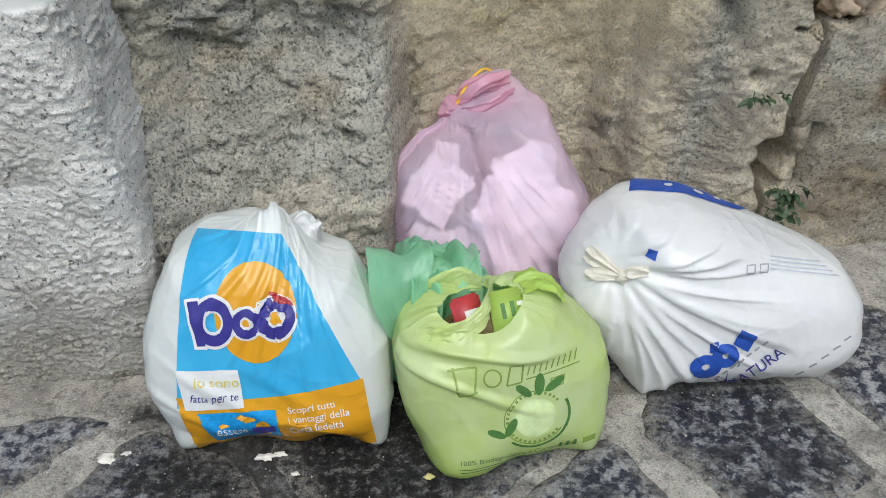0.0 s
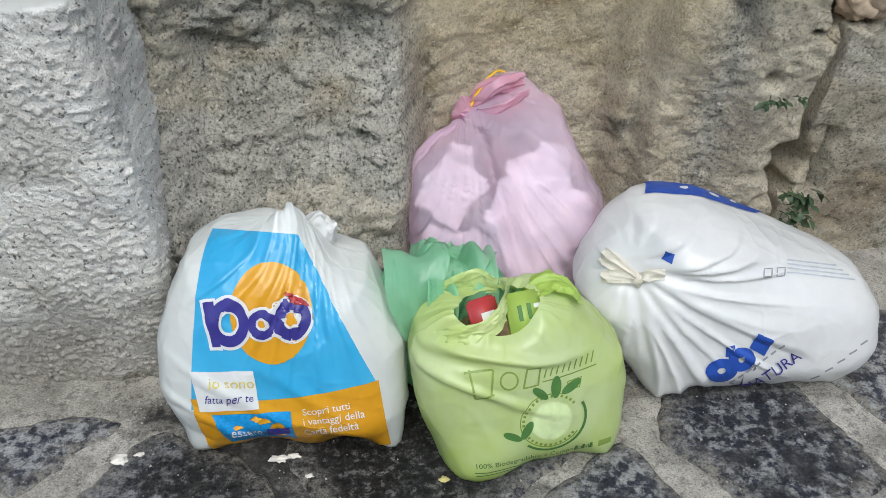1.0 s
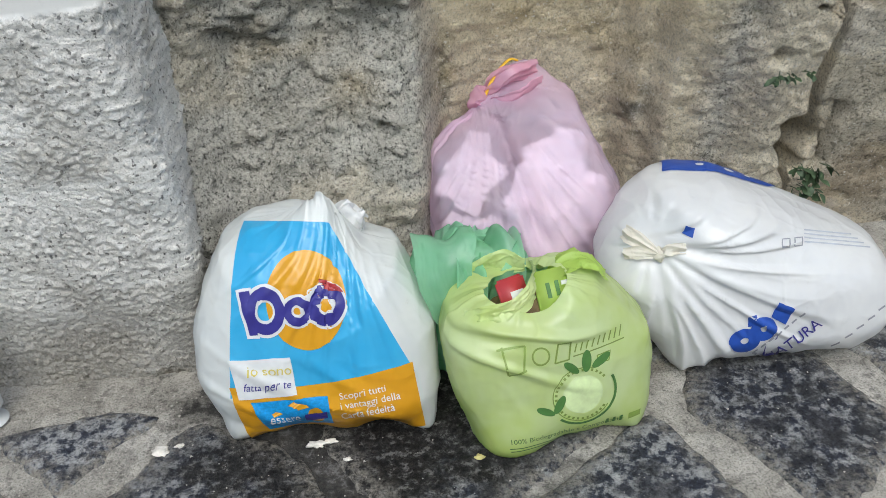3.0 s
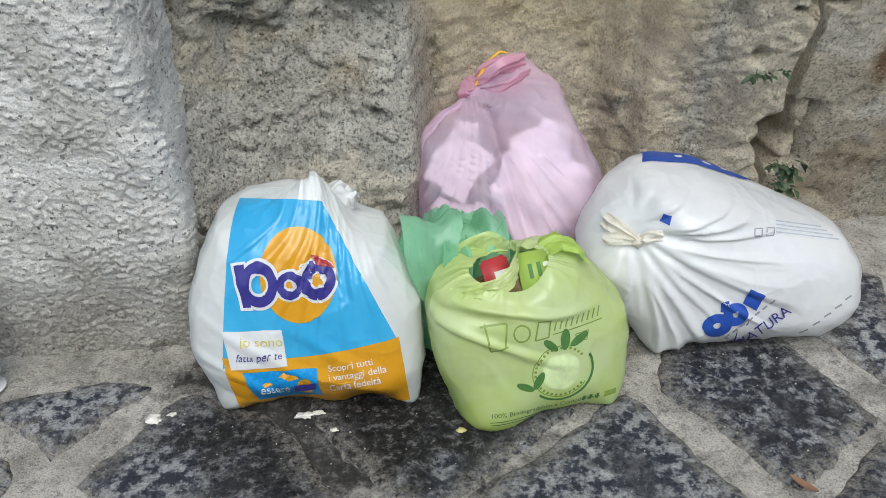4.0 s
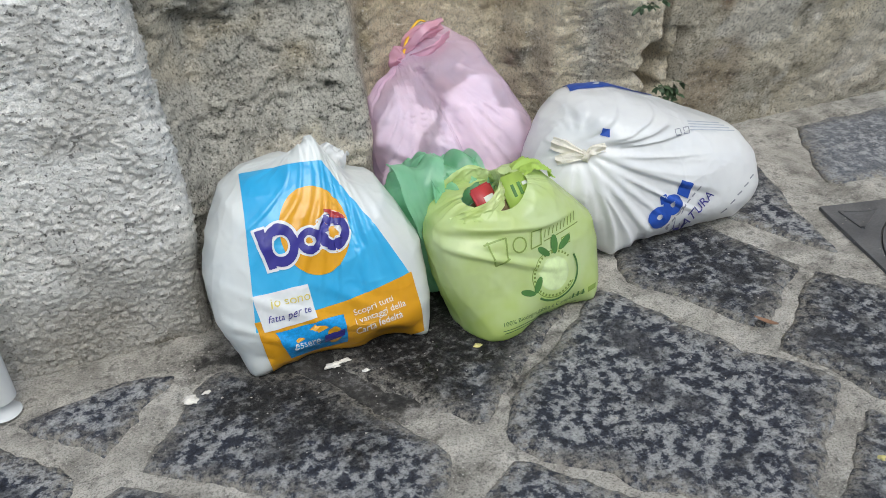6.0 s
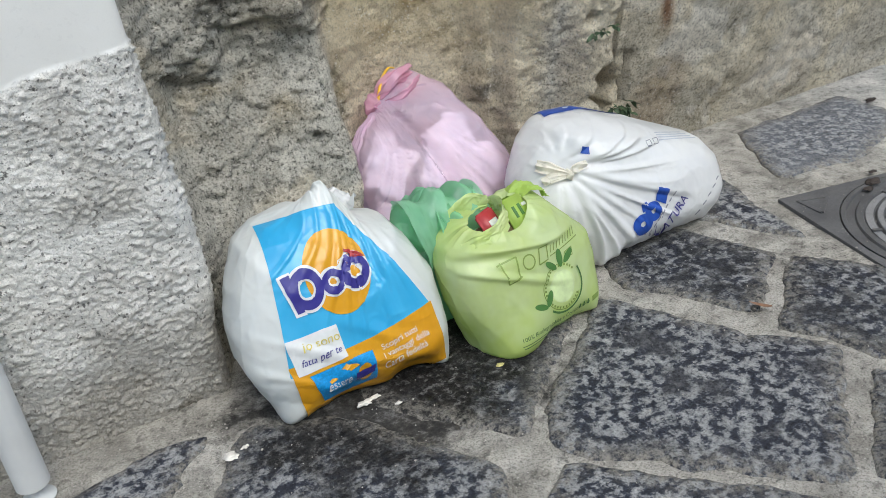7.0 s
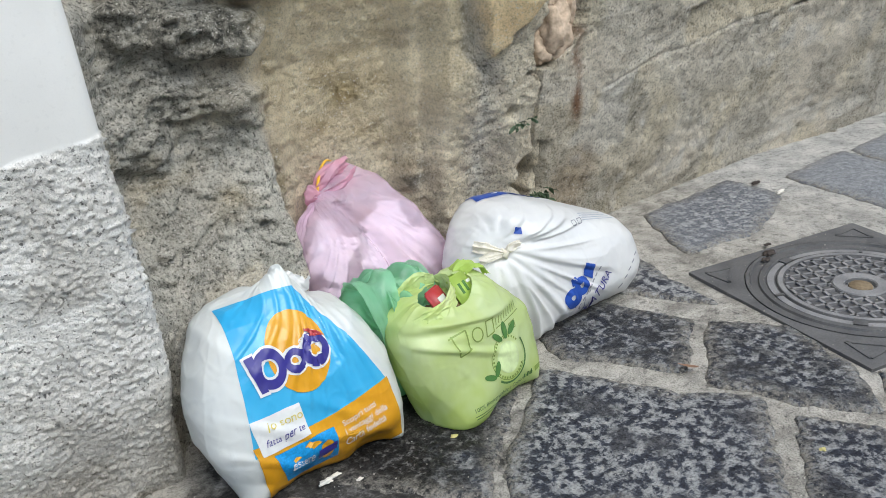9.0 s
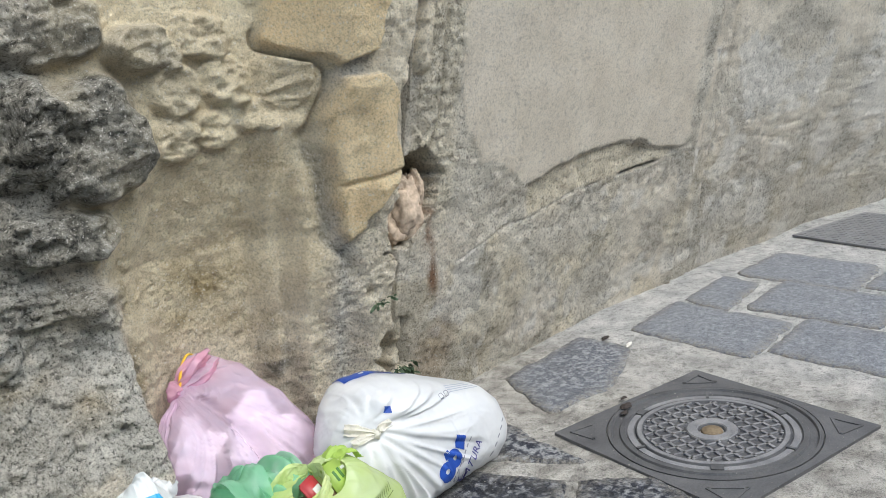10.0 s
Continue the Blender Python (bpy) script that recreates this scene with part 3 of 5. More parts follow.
    y += (0.11 + 0.20 * cleft) * math.exp(-((x - 0.594 + 0.016 * cleft - 0.018 * nz(z * 9, 5.0) - 0.010 * nz(z * 31, 2.0)) / (0.011 + 0.020 * cleft + 0.004 * nz(z * 12, 8.0))) ** 2) * (0.6 + 0.4 * cleft)
    for hx, hz, hr, hd in ((-0.172, 0.342, 0.008, 0.02), (0.488, 0.42, 0.013, 0.035), (0.275, 0.245, 0.009, 0.02), (0.44, 0.40, 0.006, 0.012)):
        y += hd * math.exp(-(((x - hx) / hr) ** 2 + ((z - hz) / hr) ** 2))
    if x > 0.48:
        y += 0.22 * broken_hole(x, z) * (1 - yellow)
    rough = 1.0 - min(0.9, 0.55 * ochre + 0.4 * yellow)
    y += rough * (0.026 * fbm(x * 9, z * 9, 2.0, 3) + (0.010 + 0.012 * sm(0.48, 0.62, z)) * (abs(nz(x * 19 + z * 7, z * 23 - x * 5, 8.0)) - 0.25) * sm(0.05, -0.15, x) + 0.012 * fbm(x * 47, z * 47, 5.0, 3) + 0.016 * (0.22 - abs(nz(x * 33 + 0.5 * nz(z * 30, x * 30), z * 42 + x * 9, 15.0))) * sm(0.05, -0.1, x) + 0.010 * fbm(x * 90, z * 90, 8.0, 2)) - 0.012 * max(0.0, nz(x * 24, z * 30, 6.0)) ** 2
    # dark blotches of the stone; the groove's shade is put into the colour too
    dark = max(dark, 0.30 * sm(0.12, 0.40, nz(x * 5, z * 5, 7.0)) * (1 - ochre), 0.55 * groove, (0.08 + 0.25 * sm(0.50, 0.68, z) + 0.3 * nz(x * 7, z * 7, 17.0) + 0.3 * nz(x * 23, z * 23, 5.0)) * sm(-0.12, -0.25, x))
    # dark stains at the niche edges; the low two paint shade behind the bags
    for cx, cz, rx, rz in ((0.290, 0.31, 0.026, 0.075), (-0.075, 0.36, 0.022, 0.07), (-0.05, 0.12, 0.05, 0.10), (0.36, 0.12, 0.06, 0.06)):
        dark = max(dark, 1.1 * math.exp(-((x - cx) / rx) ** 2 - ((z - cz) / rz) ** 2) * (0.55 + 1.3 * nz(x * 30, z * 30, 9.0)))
    # stain in the niche
    dark *= 1 - 0.75 * sm(0.42, 0.48, x)
    stain = math.exp(-(((x - 0.14 - 0.06 * nz(z * 9, 3.0)) / 0.09) ** 2 + ((z - 0.525) / 0.05) ** 2)) * sm(0.60, 0.57, z + 0.25 * (x - 0.14)) * (0.9 + 0.9 * nz(x * 13, z * 13, 8.0))
    brown = 0.0
    for cx, cz, rx, rz in ((0.265, 0.37, 0.035, 0.07), (-0.055, 0.40, 0.030, 0.06), (0.06, 0.45, 0.05, 0.03), (0.19, 0.43, 0.06, 0.03), (-0.33, 0.47, 0.06, 0.02), (-0.22, 0.40, 0.05, 0.03)):
        brown += 0.6 * math.exp(-((x - cx) / rx) ** 2 - ((z - cz) / rz) ** 2) * (0.7 + 1.1 * nz(x * 21, z * 21, 13.0))
    pale = 0.8 * math.exp(-((x - 0.33) / 0.03) ** 2) * sm(0.2, 0.3, z) * (1 - sm(0.6, 0.7, z))
    pale = max(pale, 0.85 * sm(0.46, 0.52, x) * sm(0.50, 0.56, z))
    pale = max(pale, 0.2 * left * sm(0.0, 0.3, nz(x * 4, z * 4, 12.0)))
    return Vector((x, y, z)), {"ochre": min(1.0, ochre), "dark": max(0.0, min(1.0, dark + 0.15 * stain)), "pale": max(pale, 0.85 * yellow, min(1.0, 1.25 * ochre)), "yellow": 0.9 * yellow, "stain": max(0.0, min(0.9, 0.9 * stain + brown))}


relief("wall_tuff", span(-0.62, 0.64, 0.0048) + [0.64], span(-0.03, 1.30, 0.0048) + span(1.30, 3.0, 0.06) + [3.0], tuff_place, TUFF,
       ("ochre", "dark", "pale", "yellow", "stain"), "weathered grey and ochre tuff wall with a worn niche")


def street_base(x):
    return polyline_lift([(0.5, 1.50), (1.6, 1.50), (2.2, 1.44), (3.0, 1.33), (3.8, 1.14), (6.0, 0.6), (12.0, -0.6)], x)


def street_place(x, z):
    y = street_base(x) - 0.255 * min(z, 1.1) - 0.05 * max(0.0, z - 1.1)
    joint = polyline_lift([(0.8, 0.405), (1.06, 0.455), (1.42, 0.493), (1.80, 0.503), (1.95, 0.515)], x) + 0.006 * nz(x * 9, 3.0) + 0.004 * nz(x * 31, 5.0)
    up = sm(joint - 0.004, joint + 0.012, z)
    # lower edge of the smooth plaster panel
    edge = polyline_lift([(0.74, 1.15), (0.83, 0.756), (0.91, 0.665), (1.146, 0.572), (1.39, 0.615), (1.65, 0.612), (1.93, 0.545), (2.1, 0.53)], x) + 0.010 * nz(x * 14, 7.0) + 0.006 * nz(x * 41, 2.0)
    panel = sm(edge - 0.006, edge + 0.006, z) * sm(0.75, 0.79, x + 0.02 * nz(z * 20, 1.0)) * (1 - sm(1.98, 2.05, x + 0.03 * nz(z * 9, 5.0)))
    # bare stones between the crack and the panel
    strip = sm(1.12, 1.17, x) * (1 - sm(1.90, 1.95, x)) * sm(joint, joint + 0.010, z) * (1 - sm(edge - 0.016, edge - 0.002, z))
    stone = 0.0
    for a, b in ((1.15, 1.41), (1.42, 1.74), (1.76, 1.92)):
        stone = max(stone, sm(a, a + 0.035, x) * (1 - sm(b - 0.035, b, x)))
    y += strip * (0.006 + 0.022 * sm(joint, joint + 0.07, z)) * (1 - 0.75 * stone * (0.8 + 0.6 * nz(x * 9, z * 14, 3.0)))
    open_ = (0.65 + 0.35 * sm(1.30, 1.70, x)) * sm(0.80, 0.86, x) * (1 - sm(1.90, 1.95, x)) * sm(-0.45, 0.0, nz(x * 6, 9.0))
    gone = math.exp(-((z - joint) / 0.0045) ** 2) * open_
    y += (0.007 + 0.017 * sm(1.4, 1.7, x)) * gone - (0.003 + 0.003 * sm(1.2, 1.3, x)) * panel
    # broken hole with rubble beside the yellow stone
    h = broken_hole(x, z)
    y += 0.20 * h + 0.040 * h * nz(x * 24, z * 24, 6.0)
    pebbly = sm(0.61, 0.64, x) * (1 - sm(0.76, 0.80, x + 0.02 * nz(z * 15, 3.0))) * sm(0.46, 0.60, z)
    y += 0.016 * pebbly * fbm(x * 55, z * 55, 14.0, 2)
    # long upright groove where the plaster panels meet
    for gx, gw, gd in ((0.710, 0.004, 0.016), (2.06, 0.016, -0.014), (2.20, 0.012, 0.012), (2.62, 0.014, 0.008)):
        y += gd * math.exp(-((x - gx - 0.02 * nz(z * 6, gx)) / gw) ** 2) * (1 if gx > 1 else sm(0.70, 0.76, z))
    low = (1 - up) * sm(0.60, 0.70, x)
    rough = 1 - 0.8 * panel
    cave = sm(0.13, 0.17, z) * (1 - sm(0.285, 0.31, z)) * math.exp(-((x - 0.598) / 0.034) ** 2)
    y += 0.22 * cave + rough * (0.016 * fbm(x * 7, z * 7, 5.0, 3) + 0.009 * fbm(x * 34, z * 34, 1.0, 3)) + 0.004 * nz(x * 7, z * 7)
    y += 0.006 * low * max(0.0, fbm(x * 18, z * 18, 11.0, 3)) * 2
    rust = 0.9 * math.exp(-((x - 0.700 - 0.19 * (0.57 - z)) / 0.019) ** 2) * sm(0.30, 0.38, z) * (1 - sm(0.57, 0.60, z)) * sm(-0.5, 0.1, nz(x * 30, z * 12))
    rust = max(rust, 0.25 * sm(0.0, 0.4, nz(x * 7, z * 4, 31.0)) * low * (1 - sm(0.8, 1.0, x)))
    pale = max(panel * 0.95, 0.35 + 0.4 * sm(0.05, 0.3, nz(x * 2.4, z * 3.4, 4.0)))
    pale = max(pale, 0.9 * math.exp(-((x - 2.10) / 0.05) ** 2) * sm(0.15, 0.25, z))
    far = sm(1.98, 2.12, x)
    white = 0.75 * far * sm(0.10, 0.30, nz(x * 3.1, z * 3.6, 6.0) + 0.55 * nz(x * 13, z * 15, 2.0) + 0.3 * nz(x * 47, z * 47, 2.0)) * sm(0.12, 0.3, z)
    white = max(white, 0.55 * low * sm(0.22, 0.36, nz(x * 4, z * 6, 41.0) + 0.4 * nz(x * 19, z * 19, 3.0)))
    dark = max(0.25 * sm(0.1, 0.4, nz(x * 4, z * 5, 21.0)) * (1 - panel), 0.25 * far * (1 - sm(0.40, 0.52, z + 0.06 * nz(x * 5, 3.0))) * (1 - white))
    # the crack is shallow, so its shade is put into the colour; blotches below
    dark = max(dark, 0.8 * gone, 0.45 * low * sm(0.15, 0.3, nz(x * 5, z * 5, 51.0) + 0.3 * nz(x * 30, z * 30, 5.0)))
    ochre = 0.22 + 0.25 * (1 - sm(0.85, 1.2, x)) * (1 - up) + 0.55 * max(h, 0.7 * strip, 0.5 * pebbly) + 0.3 * (1 - up) * sm(0.0, 0.4, nz(x * 6, z * 6, 2.0))
    return Vector((x, y, z)), {"ochre": min(1, ochre), "dark": min(1, dark), "pale": min(1, pale), "rust": rust, "white": white}


relief("wall_street", span(0.60, 1.5, 0.005) + span(1.5, 2.6, 0.009) + span(2.6, 4.5, 0.03) + span(4.5, 12.0, 0.5) + [12.0],
       span(-0.03, 0.40, 0.006) + span(0.40, 0.64, 0.0034) + span(0.64, 1.20, 0.006) + span(1.20, 3.0, 0.1) + [3.0], street_place, TUFF, ("ochre", "dark", "pale", "rust", "white"),
       "patched grey plaster street wall with cracks and bare stone")

# rendered pillar: its face, the rounded corner and the side that runs back to the tuff
CORNER = (-0.478, 1.212)


def pillar_place(s, z):
    r = 0.03
    if s < 0:
        p, n = Vector((CORNER[0] - r + s, CORNER[1] - r, 0)), Vector((0, -1, 0))
    elif s < r * 1.571:
        a = s / r
        n = Vector((math.sin(a), -math.cos(a), 0))
        p = Vector((CORNER[0] - r, CORNER[1], 0)) + n * r
    else:
        p, n = Vector((CORNER[0], CORNER[1] + s - r * 1.571, 0)), Vector((1, 0, 0))
    p.y -= 0.115 * z
    p.x -= 0.065 * max(0.0, z - 0.2)
    edge = 0.625 + 0.010 * nz(s * 9, 1.0) + 0.006 * nz(s * 40, 4.0) + 0.018 * sm(-0.2, 0.0, s)
    coarse = 1 - sm(edge - 0.004, edge + 0.004, z)
    wob = 1.6 * nz(s * 41, z * 41, 7.0)
    lump = max(0.0, fbm(s * 74 + wob, z * 86 - wob, 3.0, 3) + 0.02) * 0.50 + max(0.0, nz(s * 130 + wob, z * 150, 4.0)) * 0.36
    lump *= 0.8 + 0.7 * nz(s * 17, z * 17, 11.0)
    out = coarse * (0.009 + 0.028 * lump + 0.006 * nz(s * 14, z * 14)) + (1 - coarse) * (0.008 + 0.003 * nz(s * 5, z * 5))
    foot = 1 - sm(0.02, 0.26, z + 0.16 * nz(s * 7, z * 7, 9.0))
    p = p + n * out - n * 0.012 * foot
    p.z = z
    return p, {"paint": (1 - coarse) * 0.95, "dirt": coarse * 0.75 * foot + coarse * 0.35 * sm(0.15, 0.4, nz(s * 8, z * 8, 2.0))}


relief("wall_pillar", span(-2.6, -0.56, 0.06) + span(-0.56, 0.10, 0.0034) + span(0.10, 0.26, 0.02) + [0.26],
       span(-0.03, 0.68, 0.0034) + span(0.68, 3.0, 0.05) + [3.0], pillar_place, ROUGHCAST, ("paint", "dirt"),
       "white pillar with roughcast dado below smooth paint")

# the far side of the lane: unseen plain wall, added to close it and limit skylight
bm = bmesh.new()
bmesh.ops.create_cube(bm, size=1, matrix=Matrix.Translation((3, -3.6, 1.6)) @ Matrix.Diagonal((24, 0.4, 3.2, 1)))
tagged(part("wall_opposite", bm, FACADE, smooth=False), "plain unseen wall added across the lane", "wall", kind="structure")

# ---- ground and paving ----
xs = [-40, -12, -5] + span(-2.0, 4.0, 0.05) + [4.0, 7, 12, 40]
ys = [-40, -12, -3] + span(-0.6, 1.7, 0.05) + [1.7, 4, 40]
gv = [Vector((x, y, -0.006 + (0.004 * fbm(x * 6, y * 6, 0, 3) if -2 < x < 4 and -0.6 < y < 1.7 else 0))) for y in ys for x in xs]
gm = mesh("ground", gv, grid_faces(len(xs), len(ys)))
gm.attributes.new("cement", "FLOAT", "POINT").data.foreach_set("value", [sm(1.0, 1.7, v.x + 0.2 * nz(v.x * 3, v.y * 3, 2.0)) for v in gv])
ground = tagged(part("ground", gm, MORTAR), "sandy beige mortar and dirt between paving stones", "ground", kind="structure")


def slab_mesh(corners, z0, z1, seed, roundness=0.012):
    """A hewn paving stone: wavering outline, worn rim, slightly uneven top."""
    c = [Vector((x, y)) for x, y in corners]
    mid = sum(c, Vector((0, 0))) / len(c)
    if sum((a - mid).cross(b - mid) for a, b in zip(c, c[1:] + c[:1])) < 0:
        c.reverse()
    line = []
    for k, (a, b) in enumerate(zip(c, c[1:] + c[:1])):
        n = max(3, int((b - a).length / 0.016))
        for i in range(n):
            t = i / n
            q = a.lerp(b, t)
            pull = 0.05 * max(0.0, 1 - min(t, 1 - t) * (b - a).length / 0.035)
            q = q.lerp(mid, pull * 0.8)
            w = 0.012 * nz(q.x * 18, q.y * 18, seed) + 0.008 * nz(q.x * 55, q.y * 55, seed)
            line.append(q + (q - mid).normalized() * w)
    verts, faces, n = [], [], len(line)
    for inset, z in ((0, z0), (0, z1 - 0.008), (0.004, z1 - 0.003), (0.012, z1), (0.05, z1 + 0.001)):
        for q in line:
            d = (mid - q)
            r = q + d.normalized() * min(inset, d.length * 0.7)
            verts.append(Vector((r.x, r.y, z + (0.002 * nz(r.x * 12, r.y * 12, seed) if z > z0 else 0))))
    for j in range(4):
        for i in range(n):
            faces.append((j * n + i, j * n + (i + 1) % n, (j + 1) * n + (i + 1) % n, (j + 1) * n + i))
    verts.append(Vector((mid.x, mid.y, z1 + 0.001)))
    for i in range(n):
        faces.append((4 * n + i, 4 * n + (i + 1) % n, 5 * n))
    me = mesh("paving_stone", verts, faces)
    me.attributes.new("rim", "FLOAT", "POINT").data.foreach_set("value", [v for v in (1.0, 1.0, 0.9, 0.6, 0.0) for _ in range(n)] + [0.0])
    return me


pavement = thing("pavement", "dark mottled lava-stone paving of a lane", "pavement", kind="structure")
count = 0


def paving(*corners, soot=0.0, worn=0.0):
    global count
    count += 1
    c = [Vector(q) for q in corners]
    mid = sum(c, Vector((0, 0))) / len(c)
    grown = [q + (q - mid).normalized() * 0.010 for q in c]
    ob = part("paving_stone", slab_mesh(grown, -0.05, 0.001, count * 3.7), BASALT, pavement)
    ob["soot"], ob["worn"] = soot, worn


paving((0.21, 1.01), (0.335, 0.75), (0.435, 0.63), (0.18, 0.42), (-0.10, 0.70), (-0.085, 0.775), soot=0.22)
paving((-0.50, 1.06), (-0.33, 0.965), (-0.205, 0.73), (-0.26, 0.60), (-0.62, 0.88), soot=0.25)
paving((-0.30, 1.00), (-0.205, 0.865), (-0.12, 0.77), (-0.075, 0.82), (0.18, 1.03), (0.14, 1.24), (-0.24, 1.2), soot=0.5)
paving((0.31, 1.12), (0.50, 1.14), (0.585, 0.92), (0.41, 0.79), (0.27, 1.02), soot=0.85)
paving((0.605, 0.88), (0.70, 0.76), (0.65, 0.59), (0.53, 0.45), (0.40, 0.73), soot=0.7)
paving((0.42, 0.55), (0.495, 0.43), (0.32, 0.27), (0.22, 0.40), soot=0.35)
paving((0.78, 1.28), (0.72, 1.09), (0.69, 0.92), (0.62, 1.05), (0.57, 1.16), (0.62, 1.36))
paving((1.00, 1.41), (1.40, 1.41), (1.38, 1.21), (1.12, 1.11), (0.87, 1.15), worn=0.40)
paving((0.16, 0.38), (0.30, 0.22), (0.08, -0.02), (-0.16, 0.24))
paving((-0.12, 0.68), (0.14, 0.40), (-0.18, 0.26), (-0.26, 0.54))
paving((-0.64, 1.10), (-0.56, 1.08), (-0.68, 0.94), (-0.80, 1.06))
paving((-0.66, 0.86), (-0.28, 0.58), (-0.40, 0.36), (-0.82, 0.66))
paving((-0.84, 1.02), (-0.72, 0.90), (-0.90, 0.70), (-1.10, 0.90))
paving((0.20, 1.26), (0.48, 1.34), (0.52, 1.18), (0.26, 1.12))
paving((0.54, 0.40), (0.66, 0.54), (0.78, 0.36), (0.60, 0.20))
paving((0.34, 0.24), (0.50, 0.40), (0.60, 0.17), (0.42, 0.02))
# the lane beyond, in courses, its stones paled by colour for the reflected sky
rng = random.Random(4)
for row in range(16):
    x0 = 1.47 + row * 0.36
    for col in range(6):
        y1 = street_base(x0) - 0.22 - col * 0.46 + (0.24 * (row % 2) if col else 0.0) + 0.03 * rng.random()
        y0 = y1 - (0.43 - (0.24 * (row % 2) if not col else 0.0))
        if 2.60 < x0 + 0.18 < 3.45 and y1 > 0.76 and y0 < 1.22:
            continue
        j = lambda: 0.03 * (rng.random() - 0.5)
        paving((x0 + j(), y0 + j()), (x0 + 0.335 + j(), y0 + j() + 0.02), (x0 + 0.335 + j() + 0.05, y1 + j()), (x0 + j() + 0.05, y1 + j()), worn=0.62)
for row in range(20):
    x0 = -5.4 + row * 0.42
    for col in range(11):
        y1 = 1.0 - col * 0.40 + 0.04 * rng.random() - 0.18 * (row % 2)
        if x0 + 0.4 > -1.05 and x0 < 1.38 and y1 > 0.05:
            if not (x0 > 0.60 and y1 < 0.32):
                continue
        if x0 + 0.4 > 1.42 and y1 - 0.38 > -0.9:
            continue
        k = lambda: 0.025 * (rng.random() - 0.5)
        paving((x0 + k(), y1 - 0.375 + k()), (x0 + 0.40 + k(), y1 - 0.375 + k()), (x0 + 0.40 + k(), y1 + k()), (x0 + k(), y1 + k()))


# ---- manhole ----
def manhole():
    t = thing("manhole_cover", "round cast-iron manhole cover in a square iron frame", "manhole")
    t.matrix_world = pose(0.975, 0.745, 0.0, 0, 0, 32 + 45) @ Matrix.Diagonal((0.95, 0.95, 1, 1))
    h, r = 0.285, 0.268
    bm = bmesh.new()
    n = 64
    loops = []
    for k, z in ((0, 0.002), (1, 0.0015), (1, -0.03)):
        ring = []
        for i in range(n):
            a = 2 * math.pi * i / n
            c, s = math.cos(a), math.sin(a)
            q = h / max(abs(c), abs(s)) if k else r
            ring.append(bm.verts.new((q * c, q * s, z)))
        loops.append(ring)
    inner = [bm.verts.new((r * math.cos(2 * math.pi * i / n), r * math.sin(2 * math.pi * i / n), -0.012)) for i in range(n)]
    for a, b in ((inner, loops[0]), (loops[0], loops[1]), (loops[1], loops[2])):
        for i in range(n):
            bm.faces.new((a[i], a[(i + 1) % n], b[(i + 1) % n], b[i]))
    # raised triangles in the corners
    for q in range(4):
        a = math.pi / 4 + q * math.pi / 2
        ca, sa = math.cos(a), math.sin(a)
        for d0, d1, w in ((0.300, 0.360, 0.045),):
            tri = [(d1 * 1.0, 0), (d0, -w), (d0, w)]
            for (u0, v0), (u1, v1) in zip(tri, tri[1:] + tri[:1]):
                e = Vector((u1 - u0, v1 - v0)).normalized() * 0.004
                e = Vector((-e.y, e.x))
                pts = [(u0 + e.x, v0 + e.y), (u0 - e.x, v0 - e.y), (u1 - e.x, v1 - e.y), (u1 + e.x, v1 + e.y)]
                lo = [bm.verts.new((u * ca - v * sa, u * sa + v * ca, 0.0015)) for u, v in pts]
                hi = [bm.verts.new((u * ca - v * sa, u * sa + v * ca, 0.0045)) for u, v in pts]
                bm.faces.new(hi)
                for i in range(4):
                    bm.faces.new((lo[i], lo[(i + 1) % 4], hi[(i + 1) % 4], hi[i]))
    bmesh.ops.recalc_face_normals(bm, faces=bm.faces)
    part("frame_plate", bm, mat_iron("worn_cast_iron", 0.5), t, smooth=False)
    # lid: stepped rings turned about the middle
    prof = [(0.0, -0.006), (0.030, -0.006), (0.034, 0.001), (0.066, 0.001), (0.070, -0.004), (0.172, -0.004), (0.175, 0.002), (0.190, 0.002),
            (0.193, -0.003), (0.216, -0.003), (0.219, 0.002), (0.232, 0.002), (0.235, -0.003), (0.252, -0.003), (0.255, 0.003), (0.264, 0.003), (0.265, -0.02)]
    vs_, n = [], 96
    for rr, z in prof:
        for i in range(n):
            a = 2 * math.pi * i / n
            vs_.append((max(rr, 0.0005) * math.cos(a), max(rr, 0.0005) * math.sin(a), z))
    lid = part("lid", mesh("lid", vs_, grid_faces(n, len(prof), True)), IRON, t, "round lid with raised lattice and rings", smooth=False)
    ring_ = [(0.036, 0.0012), (0.038, 0.0035), (0.062, 0.0035), (0.064, 0.0012)]
    part("boss", mesh("boss", [(q * math.cos(2 * math.pi * i / 48), q * math.sin(2 * math.pi * i / 48), z) for q, z in ring_ for i in range(48)], grid_faces(48, 4, True)), IRON_DUSTY, lid, "pale worn ring round the plug", smooth=False)
    for q0, q1 in ((0.176, 0.189), (0.197, 0.214)):
        band = [(q0, 0.0), (q0 + 0.001, 0.0028 - (q0 > 0.19) * 0.003), (q1 - 0.001, 0.0028 - (q0 > 0.19) * 0.003), (q1, -0.004)]
        part("worn_band", mesh("worn_band", [(q * math.cos(2 * math.pi * i / 96), q * math.sin(2 * math.pi * i / 96), z) for q, z in band for i in range(96)], grid_faces(96, 4, True)), IRON_DUSTY, lid, smooth=False)
    # raised lattice
    bm = bmesh.new()
    for d in range(2):
        for k in range(-5, 6):
            o = k * 0.0325
            half = math.sqrt(max(0.0, 0.171 ** 2 - o * o))
            gap_ = math.sqrt(max(0.0, 0.069 ** 2 - o * o)) if abs(o) < 0.069 else 0.0
